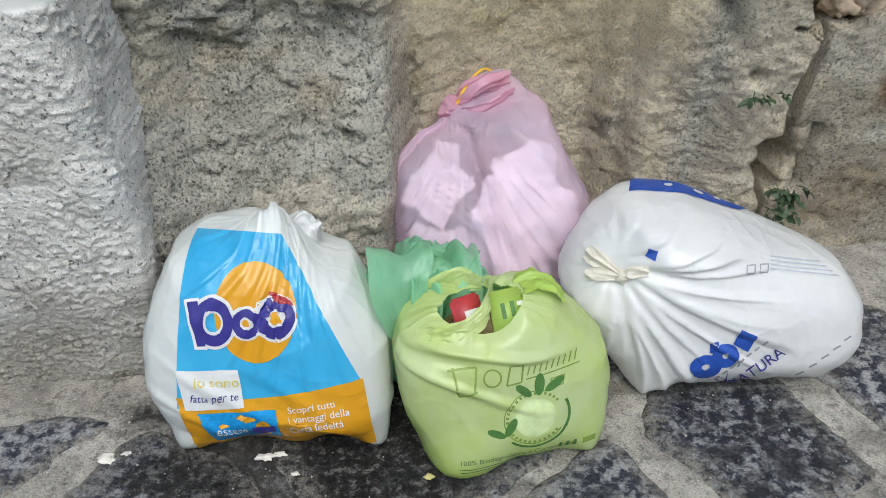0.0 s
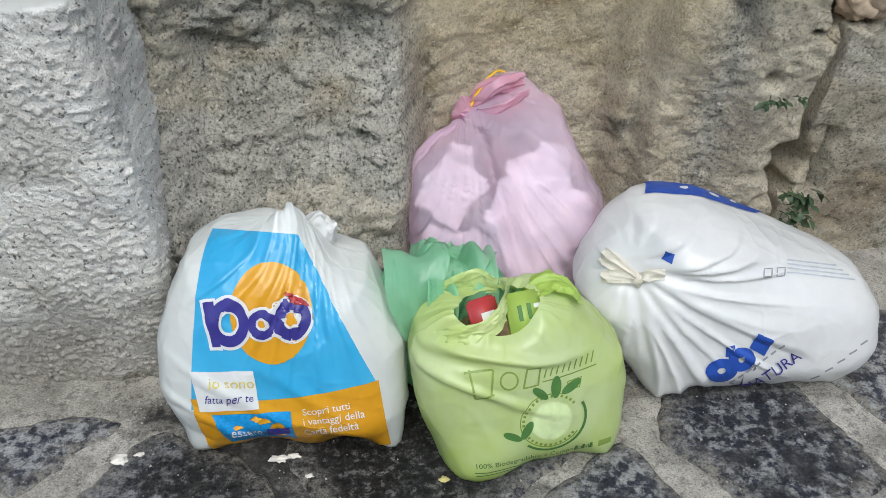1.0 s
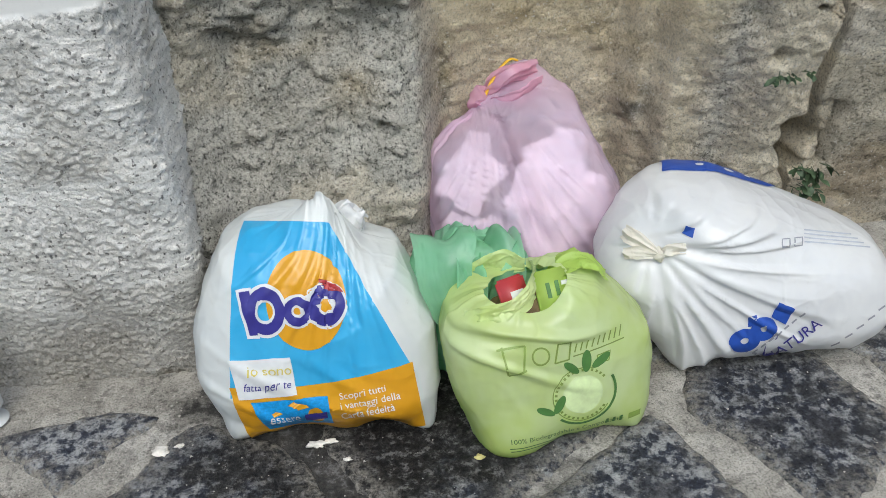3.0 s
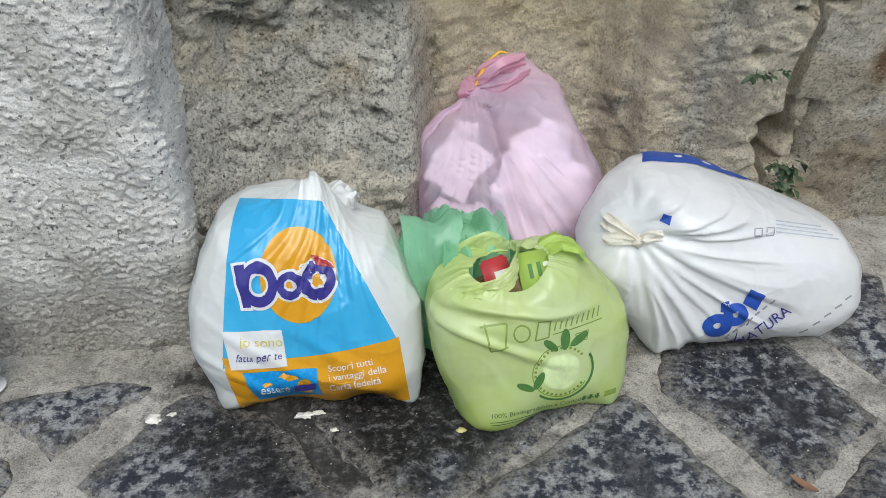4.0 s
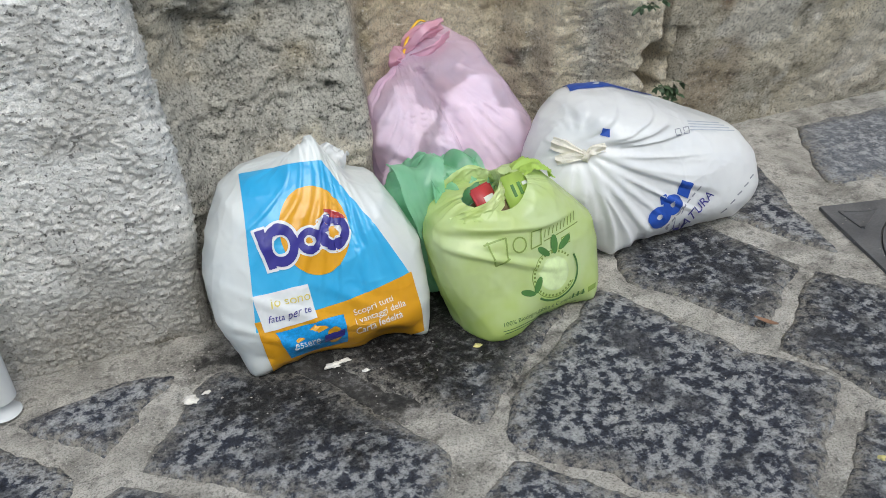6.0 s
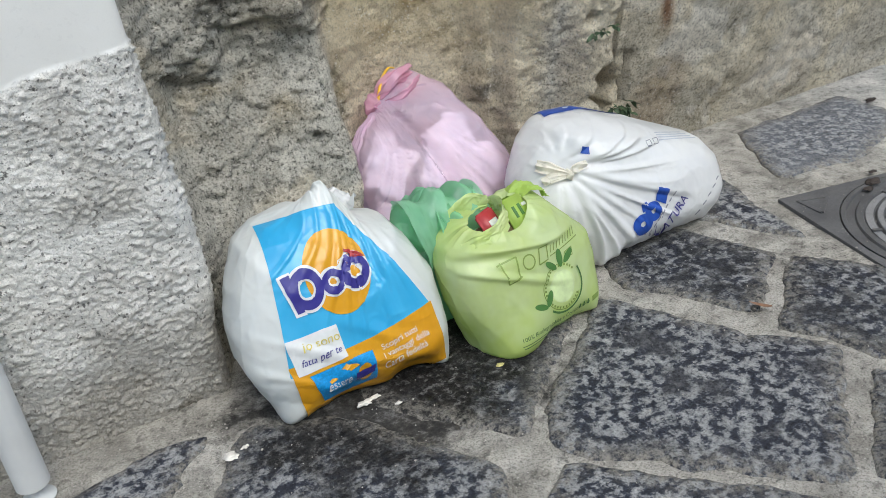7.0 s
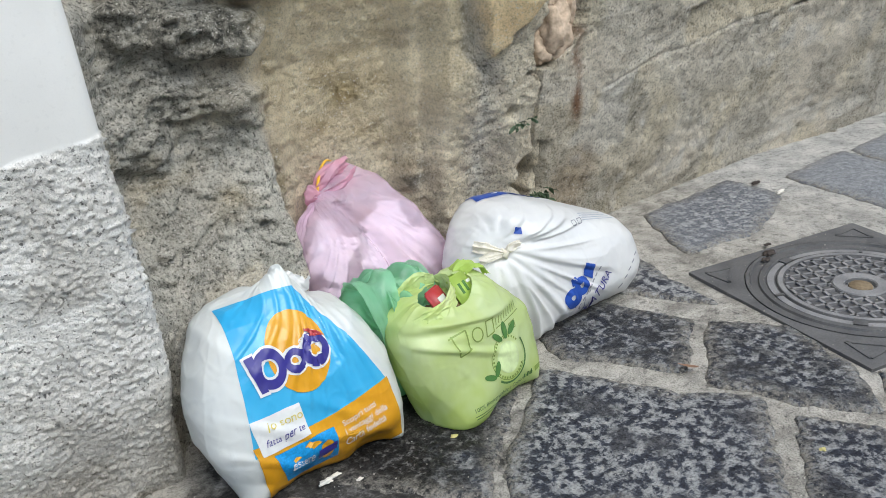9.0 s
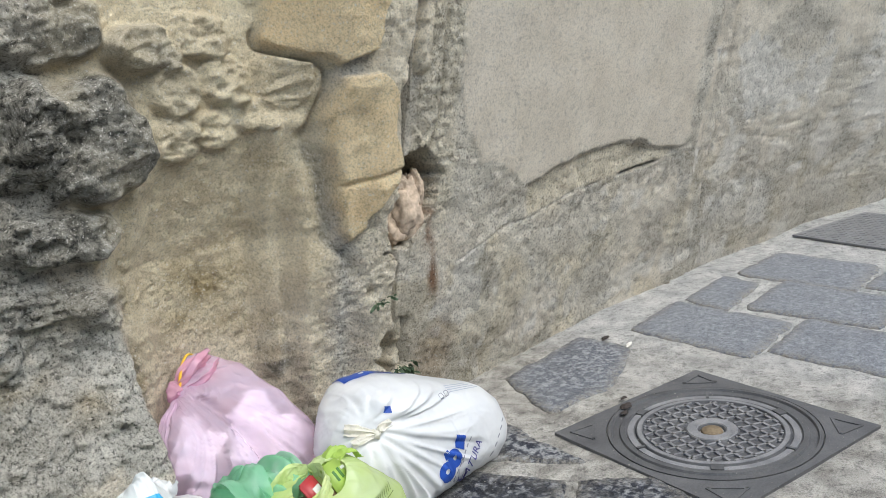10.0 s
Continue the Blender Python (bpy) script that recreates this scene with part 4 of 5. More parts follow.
            for a, b in (((-half, -gap_), (gap_, half)) if gap_ else ((-half, half),)):
                m = Matrix.Rotation(radians(45 + 90 * d + 30), 4, "Z") @ Matrix.Translation(((a + b) / 2, o, -0.0015)) @ Matrix.Diagonal((b - a, 0.0075, 0.006, 1))
                bmesh.ops.create_cube(bm, size=1, matrix=m)
    part("lattice", bm, IRON_DUSTY, lid, smooth=False)
    for k in range(6):
        bm = bmesh.new()
        m = Matrix.Rotation(radians(60 * k + 12), 4, "Z") @ Matrix.Translation((0.204, 0, 0.0)) @ Matrix.Diagonal((0.022, 0.008 if k % 2 else 0.03, 0.007, 1))
        bmesh.ops.create_cube(bm, size=1, matrix=m)
        part("stop_lug", bm, IRON, lid, smooth=False)
    # plug in the middle
    bm = bmesh.new()
    bmesh.ops.create_cone(bm, cap_ends=True, segments=28, radius1=0.028, radius2=0.026, depth=0.006, matrix=Matrix.Translation((0, 0, -0.003)))
    part("centre_plug", bm, mat_plain("rusty_plug", (0.20, 0.15, 0.09), 0.8, 0.3, 120), lid, "rusty brown centre plug")
    return t


manhole()


def drain_plate():
    t = thing("inspection_cover", "rectangular steel inspection cover with a chequered face", "cover")
    t.matrix_world = pose(3.05, 0.99, 0.002, 0, 0, -16)
    bm = bmesh.new()
    bmesh.ops.create_cube(bm, size=1, matrix=Matrix.Diagonal((0.52, 0.44, 0.008, 1)))
    part("plate", bm, IRON_DUSTY, t, smooth=False)
    bm = bmesh.new()
    for i in range(18):
        for j in range(15):
            m = Matrix.Translation((-0.24 + i * 0.028, -0.20 + j * 0.028, 0.005)) @ Matrix.Rotation(radians(45 if (i + j) % 2 else -45), 4, "Z") @ Matrix.Diagonal((0.02, 0.006, 0.003, 1))
            bmesh.ops.create_cube(bm, size=1, matrix=m)
    part("chequer_pattern", bm, IRON_DUSTY, t, smooth=False)


drain_plate()


# ---- downpipe by the pillar ----
def downpipe():
    t = thing("downpipe", "pale grey painted downpipe standing by the pillar", "pipe")
    part("pipe", tube([(-0.825, 1.10, 0.0), (-0.825, 1.10, 0.03), (-0.825, 1.085, 0.5), (-0.825, 1.06, 1.2), (-0.825, 1.02, 2.6)], [0.027, 0.026, 0.026, 0.026, 0.026], 64), PIPE, t, smooth=False)


downpipe()


# ---- bags ----
def crumple(bm, amount, scale, seed):
    for v in bm.verts:
        c = v.co
        v.co = c + Vector((nz(c.x * scale + seed, c.y * scale, c.z * scale), nz(c.y * scale + seed, c.z * scale, c.x * scale), nz(c.z * scale + seed, c.x * scale, c.y * scale))) * amount


def printed_bag():
    body = pillow([(-0.148, -0.147), (-0.170, -0.094), (-0.188, -0.048), (-0.188, 0.013), (-0.166, 0.072), (-0.134, 0.132), (-0.093, 0.156), (-0.030, 0.164), (0.030, 0.148),
                   (0.066, 0.128), (0.120, 0.112), (0.142, 0.077), (0.170, 0.020), (0.174, -0.080), (0.160, -0.147)], 0.104, 3.2, 0.03)

    def shape(d, p):
        p = body(d)
        front = sm(0.02, -0.05, p.y)
        # taut folds fanning down from the gathered top, one long one down the print's edge
        ax, az = p.x - 0.05, 0.20 - p.z
        fan, far = math.atan2(ax, az), math.hypot(ax, az)
        k = abs(nz(fan * 4.5 + 2.0, far * 1.2, 4.0))
        p.y -= front * (0.006 * max(0.0, 0.16 - k) / 0.16 * sm(0.30, 0.06, far) - 0.002)
        edge = 0.035 + 0.36 * (0.13 - p.z)
        p.y += front * 0.008 * math.exp(-((p.x - edge) / 0.012) ** 2) * sm(-0.02, 0.08, p.z)
        # slack creases rising across the lower print
        k = abs(nz((p.x * 0.5 + p.z) * 17, (p.x - p.z) * 3.0, 8.0))
        p.y -= front * 0.004 * max(0.0, 0.22 - k) / 0.22 * sm(0.06, -0.03, p.z)
        p.y *= 1 - 0.30 * sm(-0.06, -0.15, p.z)
        p.y += 0.30 * p.z + 0.006 - 0.012 * sm(0.0, 0.13, p.x)
        return p
    pulls = (((-0.425, 1.02, 0.01), (-0.430, 1.012, 0.004), 0.05), ((-0.13, 1.01, 0.02), (-0.126, 1.008, 0.010), 0.05),
             ((-0.32, 1.0, 0.02), (-0.32, 1.012, 0.026), 0.06), ((-0.20, 1.0, 0.02), (-0.20, 1.012, 0.026), 0.06),
             ((-0.268, 1.118, 0.312), (-0.266, 1.124, 0.352), 0.075), ((-0.267, 1.122, 0.350), (-0.268, 1.124, 0.374), 0.042))
    me = sack("grocery_bag", (-0.288, 1.096, 0.150), (0.182, 0.090, 0.148), 4.2, (0.02, 0.0, 1.0), shape, 260, 190, 0, (0.0022, 0.0014), (2.4, 0.003, 1.2), 0, 1.0, pulls)
    bag = part("shopping_bag", me, MILK_FILM)
    tagged(bag, "full white plastic shopping bag with blue and orange print", "bag", "rubbish bags by the wall")
    pr = Press(bag, (-0.362, 0.986, 0.230), (-0.03, -0.82, 0.57))
    pr.quad("blue_panel", [(-0.058, -0.100), (0.209, -0.072), (0.098, 0.146), (-0.030, 0.156)], INK_BLUE, 0.0012, 40, "sky-blue printed panel")
    pr.quad("orange_band", [(-0.040, -0.186), (0.220, -0.162), (0.206, -0.058), (-0.057, -0.083)], INK_ORANGE, 0.0022, 36, "orange printed band", wave=-0.012)
    pr.ring("orange_disc", (0.063, 0.038), 0.055, 0.0, INK_ORANGE, 0.0026, 1.28, 0, (0, 360), 64, 14, "orange printed disc")
    # wordmark as plain rounded shapes
    for cx, cy, ro, ri, sq, col in ((0.006, 0.026, 0.027, 0.014, 1.22, INK_NAVY), (0.051, 0.024, 0.020, 0.008, 1.0, INK_NAVY), (0.090, 0.030, 0.025, 0.011, 1.15, INK_NAVY)):
        pr.ring("wordmark_edge", (cx, cy), ro + 0.004, ri - 0.003, INK_WHITE, 0.0034, sq, 0, (0, 360), 48, 8, "white outline of the wordmark shape")
        pr.ring("wordmark_shape", (cx, cy), ro, ri, col, 0.0048, sq, 0, (0, 360), 48, 5, "navy rounded wordmark shape")
    pr.quad("wordmark_edge", [(-0.022, -0.012), (-0.004, -0.012), (-0.012, 0.060), (-0.034, 0.058)], INK_WHITE, 0.0037, 10, "white outline of the wordmark shape")
    pr.quad("wordmark_shape", [(-0.018, -0.007), (-0.006, -0.007), (-0.014, 0.056), (-0.029, 0.054)], INK_NAVY, 0.0050, 10, "navy rounded wordmark shape")
    pr.quad("red_accent", [(0.086, 0.054), (0.114, 0.046), (0.108, 0.054), (0.084, 0.068)], RED, 0.0058, 6)
    pr.quad("white_tag", [(-0.045, -0.102), (0.040, -0.097), (0.035, -0.041), (-0.052, -0.043)], INK_WHITE, 0.0034, 40, "white printed speech tag")
    pr.text("print_line", "io sono", (-0.028, -0.066), 0.021, INK_GOLD, 0.0052, 1)
    pr.text("print_line", "fatta per te", (-0.036, -0.088), 0.0165, INK_NAVY, 0.0052, 2, 0.25, 0.92)
    pr.quad("blue_tag", [(-0.011, -0.151), (0.086, -0.146), (0.082, -0.101), (-0.029, -0.106)], INK_SKY, 0.0034, 40, "bright blue mottled tag")
    pr.text("print_line", "essere", (-0.004, -0.138), 0.017, INK_WHITE, 0.0052, 3)
    pr.ring("small_disc", (0.064, -0.128), 0.012, 0.0, INK_ORANGE, 0.0046, 1, 0, (0, 360), 24, 4)
    pr.quad("small_wordmark", [(0.047, -0.136), (0.080, -0.132), (0.080, -0.122), (0.047, -0.126)], INK_NAVY, 0.0056, 8)
    for k, words in enumerate(("Scopri tutti", "i vantaggi della", "Carta fedeltà")):
        pr.text("print_line", words, (0.100, -0.108 - 0.0150 * k), 0.0150, INK_WHITE, 0.0036, 8)
    # gathered top with torn fringe
    for ctrl, ws, sd in (([(-0.250, 1.150, 0.270), (-0.236, 1.155, 0.300), (-0.222, 1.160, 0.316)], (0.034, 0.028, 0.018), 4.0), ([(-0.244, 1.140, 0.284), (-0.226, 1.143, 0.306), (-0.208, 1.150, 0.306)], (0.026, 0.022, 0.014), 7.0)):
        part("torn_top", sheet(ctrl, ws, (1, 0.1, 0), (1.2, 0.004), 0.006, sd, crisp=0.3), WHITE_FILM, bag, "torn crumpled white film at the top")
    return bag


printed_bag()


def lime_bag():
    body = pillow([(-0.126, -0.126), (-0.150, -0.036), (-0.160, 0.040), (-0.152, 0.080), (-0.112, 0.104), (-0.030, 0.116), (0.022, 0.122), (0.066, 0.106),
                   (0.108, 0.066), (0.152, 0.020), (0.160, -0.022), (0.152, -0.083), (0.134, -0.126)], 0.088, 3.2, 0.05)

    def shape(d, p):
        p = body(d)
        front = sm(0.02, -0.05, p.y)
        # slack folds running across the front, fading towards the taut lower half
        fold = abs(nz(p.x * 3.0, (p.z + 0.22 * p.x) * 15, 2.0))
        p.y -= front * (0.008 * max(0.0, 0.20 - fold) / 0.20 - 0.002) * sm(-0.06, 0.03, p.z) * (1 - 0.7 * sm(0.0, 0.10, p.x))
        # a tuck under the mouth
        p.y += front * 0.006 * math.exp(-((p.z - 0.062 + 0.10 * (p.x + 0.09) ) / 0.008) ** 2) * sm(-0.02, -0.08, p.x)
        p.y *= 1 - 0.18 * sm(0.0, 0.04, p.y) - 0.12 * sm(-0.05, -0.13, p.z) * sm(0.0, -0.04, p.y)
        p.y += 0.22 * p.z + 0.030 * sm(-0.02, 0.15, p.x)
        p.x += 0.02 * sm(0, 1, -p.y / 0.11) * sm(0.0, -0.12, p.z)
        return p
    pulls = (((-0.01, 0.965, 0.02), (-0.014, 0.942, 0.004), 0.08), ((0.18, 1.01, 0.03), (0.182, 0.998, 0.010), 0.07), ((0.03, 1.0, 0.25), (0.03, 1.01, 0.238), 0.05))
    me = sack("lime_bag", (0.050, 1.038, 0.126), (0.165, 0.088, 0.132), 3.2, (-0.050, -0.030, 0.14), shape, 220, 160, 0.44, (0.0024, 0.0012), (2.6, 0.005, 1.3), 0, 3.0, pulls)
    bag = part("shopping_bag", me, LIME_FILM)
    tagged(bag, "lime green compostable plastic bag, open, full of rubbish", "bag", "rubbish bags by the wall")
    pr = Press(bag, (0.014, 0.955, 0.12), (-0.06, -0.93, 0.36))
    # outlined wordmark as plain strokes
    for a, b in (((-0.045, 0.062), (-0.035, 0.020)), ((-0.052, 0.058), (-0.012, 0.064)), ((-0.012, 0.064), (-0.014, 0.028)), ((-0.035, 0.020), (-0.010, 0.028))):
        pr.line("wordmark_stroke", (a, b), 0.003, INK_OLIVE, 0.0012)
    pr.ring("wordmark_stroke", (0.010, 0.048), 0.013, 0.0105, INK_OLIVE, 0.0012, 1.1)
    pr.line("wordmark_stroke", ((0.030, 0.036), (0.034, 0.066), (0.052, 0.068), (0.050, 0.040), (0.030, 0.036)), 0.0025, INK_OLIVE, 0.0012)
    for k in range(9):
        u = 0.058 + 0.0085 * k
        pr.line("wordmark_stroke", ((u, 0.050 + 0.18 * (u - 0.058)), (u + 0.003, 0.064 + 0.20 * (u - 0.058))), 0.002, INK_OLIVE, 0.0012)
    pr.line("wordmark_stroke", ((0.056, 0.044), (0.134, 0.058)), 0.0018, INK_OLIVE, 0.0012)
    pr.line("wordmark_stroke", ((0.092, 0.040), (0.112, 0.044), (0.110, 0.030), (0.094, 0.028), (0.092, 0.040)), 0.0018, INK_OLIVE, 0.0012)
    # fruit emblem
    c = (0.072, -0.018)
    pr.ring("fruit_outline", c, 0.052, 0.048, INK_GREEN, 0.0012, 0.96, 0, (-130, 30))
    pr.ring("fruit_outline", c, 0.045, 0.0435, INK_OLIVE, 0.0012, 0.96, 0, (70, 330))
    pr.ring("fruit_shine", c, 0.030, 0.0, mat_plain("pale_green_print", (0.58, 0.70, 0.36), 0.4), 0.0011, 1.0)
    for k in range(28):
        a = radians(40 + k * 10.5)
        pr.line("print_bar", ((c[0] + 0.038 * math.cos(a), c[1] + 0.037 * math.sin(a)), (c[0] + 0.042 * math.cos(a), c[1] + 0.041 * math.sin(a))), 0.0035, INK_OLIVE, 0.0012)
    for (x, y), tu, ln in (((c[0] + 0.004, c[1] + 0.052), 90, 0.017), ((c[0] - 0.018, c[1] + 0.044), 140, 0.014), ((c[0] + 0.026, c[1] + 0.050), 35, 0.016),
                           ((c[0] - 0.054, c[1] - 0.022), 160, 0.014), ((c[0] - 0.034, c[1] - 0.012), 65, 0.015)):
        pr.ring("printed_leaf", (x, y), ln, 0.0, INK_GREEN, 0.0013, 0.42, tu, (0, 360), 20, 4)
    pr.text("print_line", "100% Biodegradabile e Compostabile", (-0.034, -0.090), 0.0115, INK_GREEN, 0.0012, 5)
    pr.line("print_rule", ((-0.034, -0.098), (0.10, -0.086)), 0.0014, INK_GREEN, 0.0012)
    pr.line("print_rule", ((-0.032, -0.103), (0.125, -0.088)), 0.0014, INK_GREEN, 0.0012)
    for k in range(3):
        pr.line("print_bar", ((0.112 + 0.011 * k, -0.078 + 0.001 * k), (0.113 + 0.011 * k, -0.068 + 0.001 * k)), 0.004, INK_GREEN, 0.0012)
    pr.quad("print_bar", [(0.146, -0.076), (0.166, -0.074), (0.166, -0.064), (0.146, -0.066)], INK_OLIVE, 0.0012, 6)
    # handles: one strap across the mouth, the other bunched behind
    part("handle", sheet([(-0.078, 1.010, 0.212), (-0.045, 0.996, 0.222), (-0.010, 0.998, 0.228), (0.016, 1.012, 0.240), (0.026, 1.045, 0.250), (0.030, 1.085, 0.235)], (0.008, 0.013, 0.013, 0.014, 0.014, 0.014), (0, 0.6, 0.8), (0.8, 0.002), 0.002, 2.0, crisp=0.8),
         LIME_FILM, bag, "crumpled film strap across the mouth")
    part("handle", sheet([(0.050, 1.055, 0.222), (0.066, 1.066, 0.244), (0.092, 1.072, 0.254), (0.118, 1.072, 0.244), (0.134, 1.066, 0.220)], (0.020, 0.024, 0.024, 0.022, 0.016), (0, 1, 0.1), (1.0, 0.004), 0.003, 8.0, crisp=0.7), LIME_DEEP, bag, "bunched deep green strap")
    part("handle", sheet([(-0.070, 1.085, 0.205), (-0.045, 1.088, 0.232), (-0.010, 1.086, 0.246), (0.018, 1.076, 0.246)], (0.012, 0.018, 0.020, 0.012), (0, 0.25, 1.0), (0.8, 0.003), 0.002, 12.0, crisp=0.8), LIME_FILM, bag, "pale film flap behind the packets")
    bm = bmesh.new()
    bmesh.ops.create_icosphere(bm, subdivisions=4, radius=0.072)
    crumple(bm, 0.05, 22, 5.0)
    for v in bm.verts:
        v.co = Vector((0.01 + v.co.x * 1.1, 1.04 + v.co.y * 0.8, 0.155 + v.co.z * 0.7))
    tagged(part("food_scraps", bm, mat_plain("brown_scraps", (0.16, 0.11, 0.05), 0.8, 0.6, 45)), "brown food scraps inside the lime bag", "rubbish")
    return bag


lime_bag()


def packet(name, label, size, m, material, bars):
    """A small printed carton with rounded edges and unreadable print."""
    t = thing(name, label, "packaging")
    t.matrix_world = m
    bm = bmesh.new()
    bmesh.ops.create_cube(bm, size=1, matrix=Matrix.Diagonal((*size, 1)))
    bmesh.ops.bevel(bm, geom=bm.edges[:], offset=0.004, segments=3, affect="EDGES")
    part("carton", bm, material, t)
    for x, y, w, h, mt in bars:
        bm = bmesh.new()
        bmesh.ops.create_cube(bm, size=1, matrix=Matrix.Translation((x, y, size[2] / 2 + 0.0006)) @ Matrix.Diagonal((w, h, 0.001, 1)))
        part("print_bar", bm, mt, t, smooth=False)
    return t


packet("red_packet", "small red printed packet sticking out of the lime bag", (0.044, 0.054, 0.012), pose(-0.004, 1.034, 0.224, 52, 8, 12) @ pose(0, 0, 0, 0, 0, 14), RED,
       [(0.004, 0.0, 0.02, 0.012, INK_WHITE), (0.004, -0.02, 0.026, 0.012, DARK)])
packet("green_packet", "bright green printed wrapper inside the lime bag", (0.05, 0.07, 0.012), pose(0.052, 1.030, 0.226, 50, 0, 14), LIME_DEEP,
       [(-0.008, 0.005, 0.006, 0.022, INK_GREEN), (0.006, 0.006, 0.006, 0.022, INK_GREEN), (0.018, 0.012, 0.01, 0.006, INK_WHITE)])


def green_bag():
    def shape(d, p):
        p = p.copy()
        p *= 1 + 0.16 * nz(d.x * 2.2, d.y * 2.2, d.z * 2.2)
        return p
    me = sack("green_bag", (-0.060, 1.165, 0.120), (0.085, 0.075, 0.125), 2.2, (0.0, -0.1, 1.0), shape, 150, 110, 0, (0.008, 0.004), (2.6, 0.02, 2.2), 0, 9.0)
    bag = part("shopping_bag", me, GREEN_FILM)
    tagged(bag, "small emerald green plastic bag with bunched handles", "bag", "rubbish bags by the wall")
    for ctrl, ws, sd_, fo, cu, sd in (
            ([(-0.075, 1.080, 0.130), (-0.092, 1.072, 0.190), (-0.100, 1.085, 0.245), (-0.098, 1.120, 0.272), (-0.090, 1.165, 0.255), (-0.080, 1.190, 0.20)], (0.018, 0.034, 0.044, 0.046, 0.040, 0.030), (1, 0.2, 0), (1.2, 0.008), 0.008, 2.0),
            ([(-0.050, 1.078, 0.140), (-0.034, 1.070, 0.195), (-0.026, 1.085, 0.238), (-0.026, 1.120, 0.262), (-0.036, 1.165, 0.245), (-0.046, 1.190, 0.19)], (0.020, 0.038, 0.046, 0.046, 0.040, 0.030), (1, -0.1, 0.1), (1.4, 0.009), 0.008, 5.0),
            ([(-0.020, 1.080, 0.170), (0.006, 1.082, 0.212), (0.026, 1.105, 0.230), (0.040, 1.140, 0.222), (0.045, 1.170, 0.18)], (0.022, 0.036, 0.036, 0.034, 0.024), (0.6, 0.2, -0.8), (1.5, 0.008), 0.006, 8.0),
            ([(-0.110, 1.095, 0.175), (-0.140, 1.100, 0.220), (-0.152, 1.125, 0.240), (-0.150, 1.165, 0.225), (-0.140, 1.18, 0.18)], (0.022, 0.034, 0.034, 0.030, 0.022), (0.7, 0.1, 0.6), (1.2, 0.007), 0.006, 11.0),
            ([(-0.064, 1.066, 0.150), (-0.060, 1.060, 0.190), (-0.060, 1.072, 0.232), (-0.062, 1.11, 0.250)], (0.010, 0.018, 0.022, 0.018), (1, 0, 0), (1.0, 0.008), 0.006, 14.0)):
        part("handle", sheet(ctrl, ws, sd_, (fo[0] * 0.85, fo[1] * 1.25), cu * 1.8, sd, 56, 48, 0.34), GREEN_FILM, bag, "crumpled bunched handle")


green_bag()


def pink_bag():
    body = pillow([(-0.092, 0.125), (-0.060, 0.146), (-0.036, 0.163), (-0.001, 0.190), (0.040, 0.190), (0.100, 0.150), (0.114, 0.122), (0.132, 0.088), (0.168, 0.020), (0.164, -0.026), (0.148, -0.120),
                   (0.130, -0.175), (-0.140, -0.175), (-0.164, -0.080), (-0.166, 0.016), (-0.158, 0.094), (-0.128, 0.114)], 0.096, 2.5, 0.035)

    def shape(d, p):
        p = body(d)
        front = sm(0.02, -0.05, p.y)
        # the neck's pull leaves a deep tuck between the two lobes
        along = (0.140 - p.z) / 0.18
        tuck = p.x + 0.046 - 0.066 * along
        p.y += front * (0.045 * math.exp(-(tuck / 0.013) ** 2) * sm(-0.05, 0.10, along) * (1 - sm(0.75, 1.15, along)))
        fan = math.atan2(p.x + 0.06, 0.19 - p.z)
        k = abs(nz(fan * 7.0, math.hypot(p.x + 0.06, 0.19 - p.z) * 2.0, 5.0))
        p.y -= front * 0.008 * max(0.0, 0.15 - k) / 0.15
        # the upper half has sunk back into the niche
        p.y *= 1 - 0.45 * sm(0.08, 0.19, p.z)
        p.y += 0.10 * p.z + polyline_lift([(0.02, 0.0), (0.09, 0.022), (0.14, 0.078), (0.165, 0.118), (0.20, 0.150)], p.z)
        return p
    pulls = (((0.16, 1.31, 0.20), (0.165, 1.298, 0.205), 0.06), ((0.02, 1.29, 0.16), (0.02, 1.282, 0.16), 0.06))
    me = sack("pink_bag", (0.066, 1.366, 0.180), (0.170, 0.095, 0.180), 2.7, (-0.075, 0.010, 0.15), shape, 260, 190, 0, (0.0035, 0.0022), (3.6, 0.008, 1.0), 0.004, 6.0, pulls)
    bag = part("refuse_sack", me, PINK_FILM)
    tagged(bag, "translucent pink refuse sack, knotted, full of white paper", "bag", "rubbish bags by the wall")
    # gathered neck, knot and drawstring
    for ctrl, ws, sd in (([(0.004, 1.494, 0.326), (0.030, 1.478, 0.346), (0.062, 1.480, 0.360), (0.100, 1.505, 0.362)], (0.008, 0.020, 0.028, 0.030), 2.0),
                         ([(0.006, 1.486, 0.322), (0.034, 1.462, 0.330), (0.066, 1.458, 0.338), (0.105, 1.485, 0.344)], (0.007, 0.018, 0.026, 0.028), 5.0),
                         ([(0.004, 1.504, 0.330), (0.028, 1.500, 0.354), (0.066, 1.502, 0.370), (0.100, 1.518, 0.368)], (0.007, 0.016, 0.020, 0.018), 8.0)):
        part("gathered_neck", sheet(ctrl, ws, (-0.3, -0.6, 0.7), (2.6, 0.006), 0.006, sd, 50, 44), PINK_DEEP, bag, "tightly gathered pink neck")
    bm = bmesh.new()
    bmesh.ops.create_icosphere(bm, subdivisions=4, radius=0.018, matrix=Matrix.Translation((-0.002, 1.478, 0.326)))
    crumple(bm, 0.012, 55, 7.0)
    part("knot", bm, PINK_DEEP, bag, "tight pink knot")
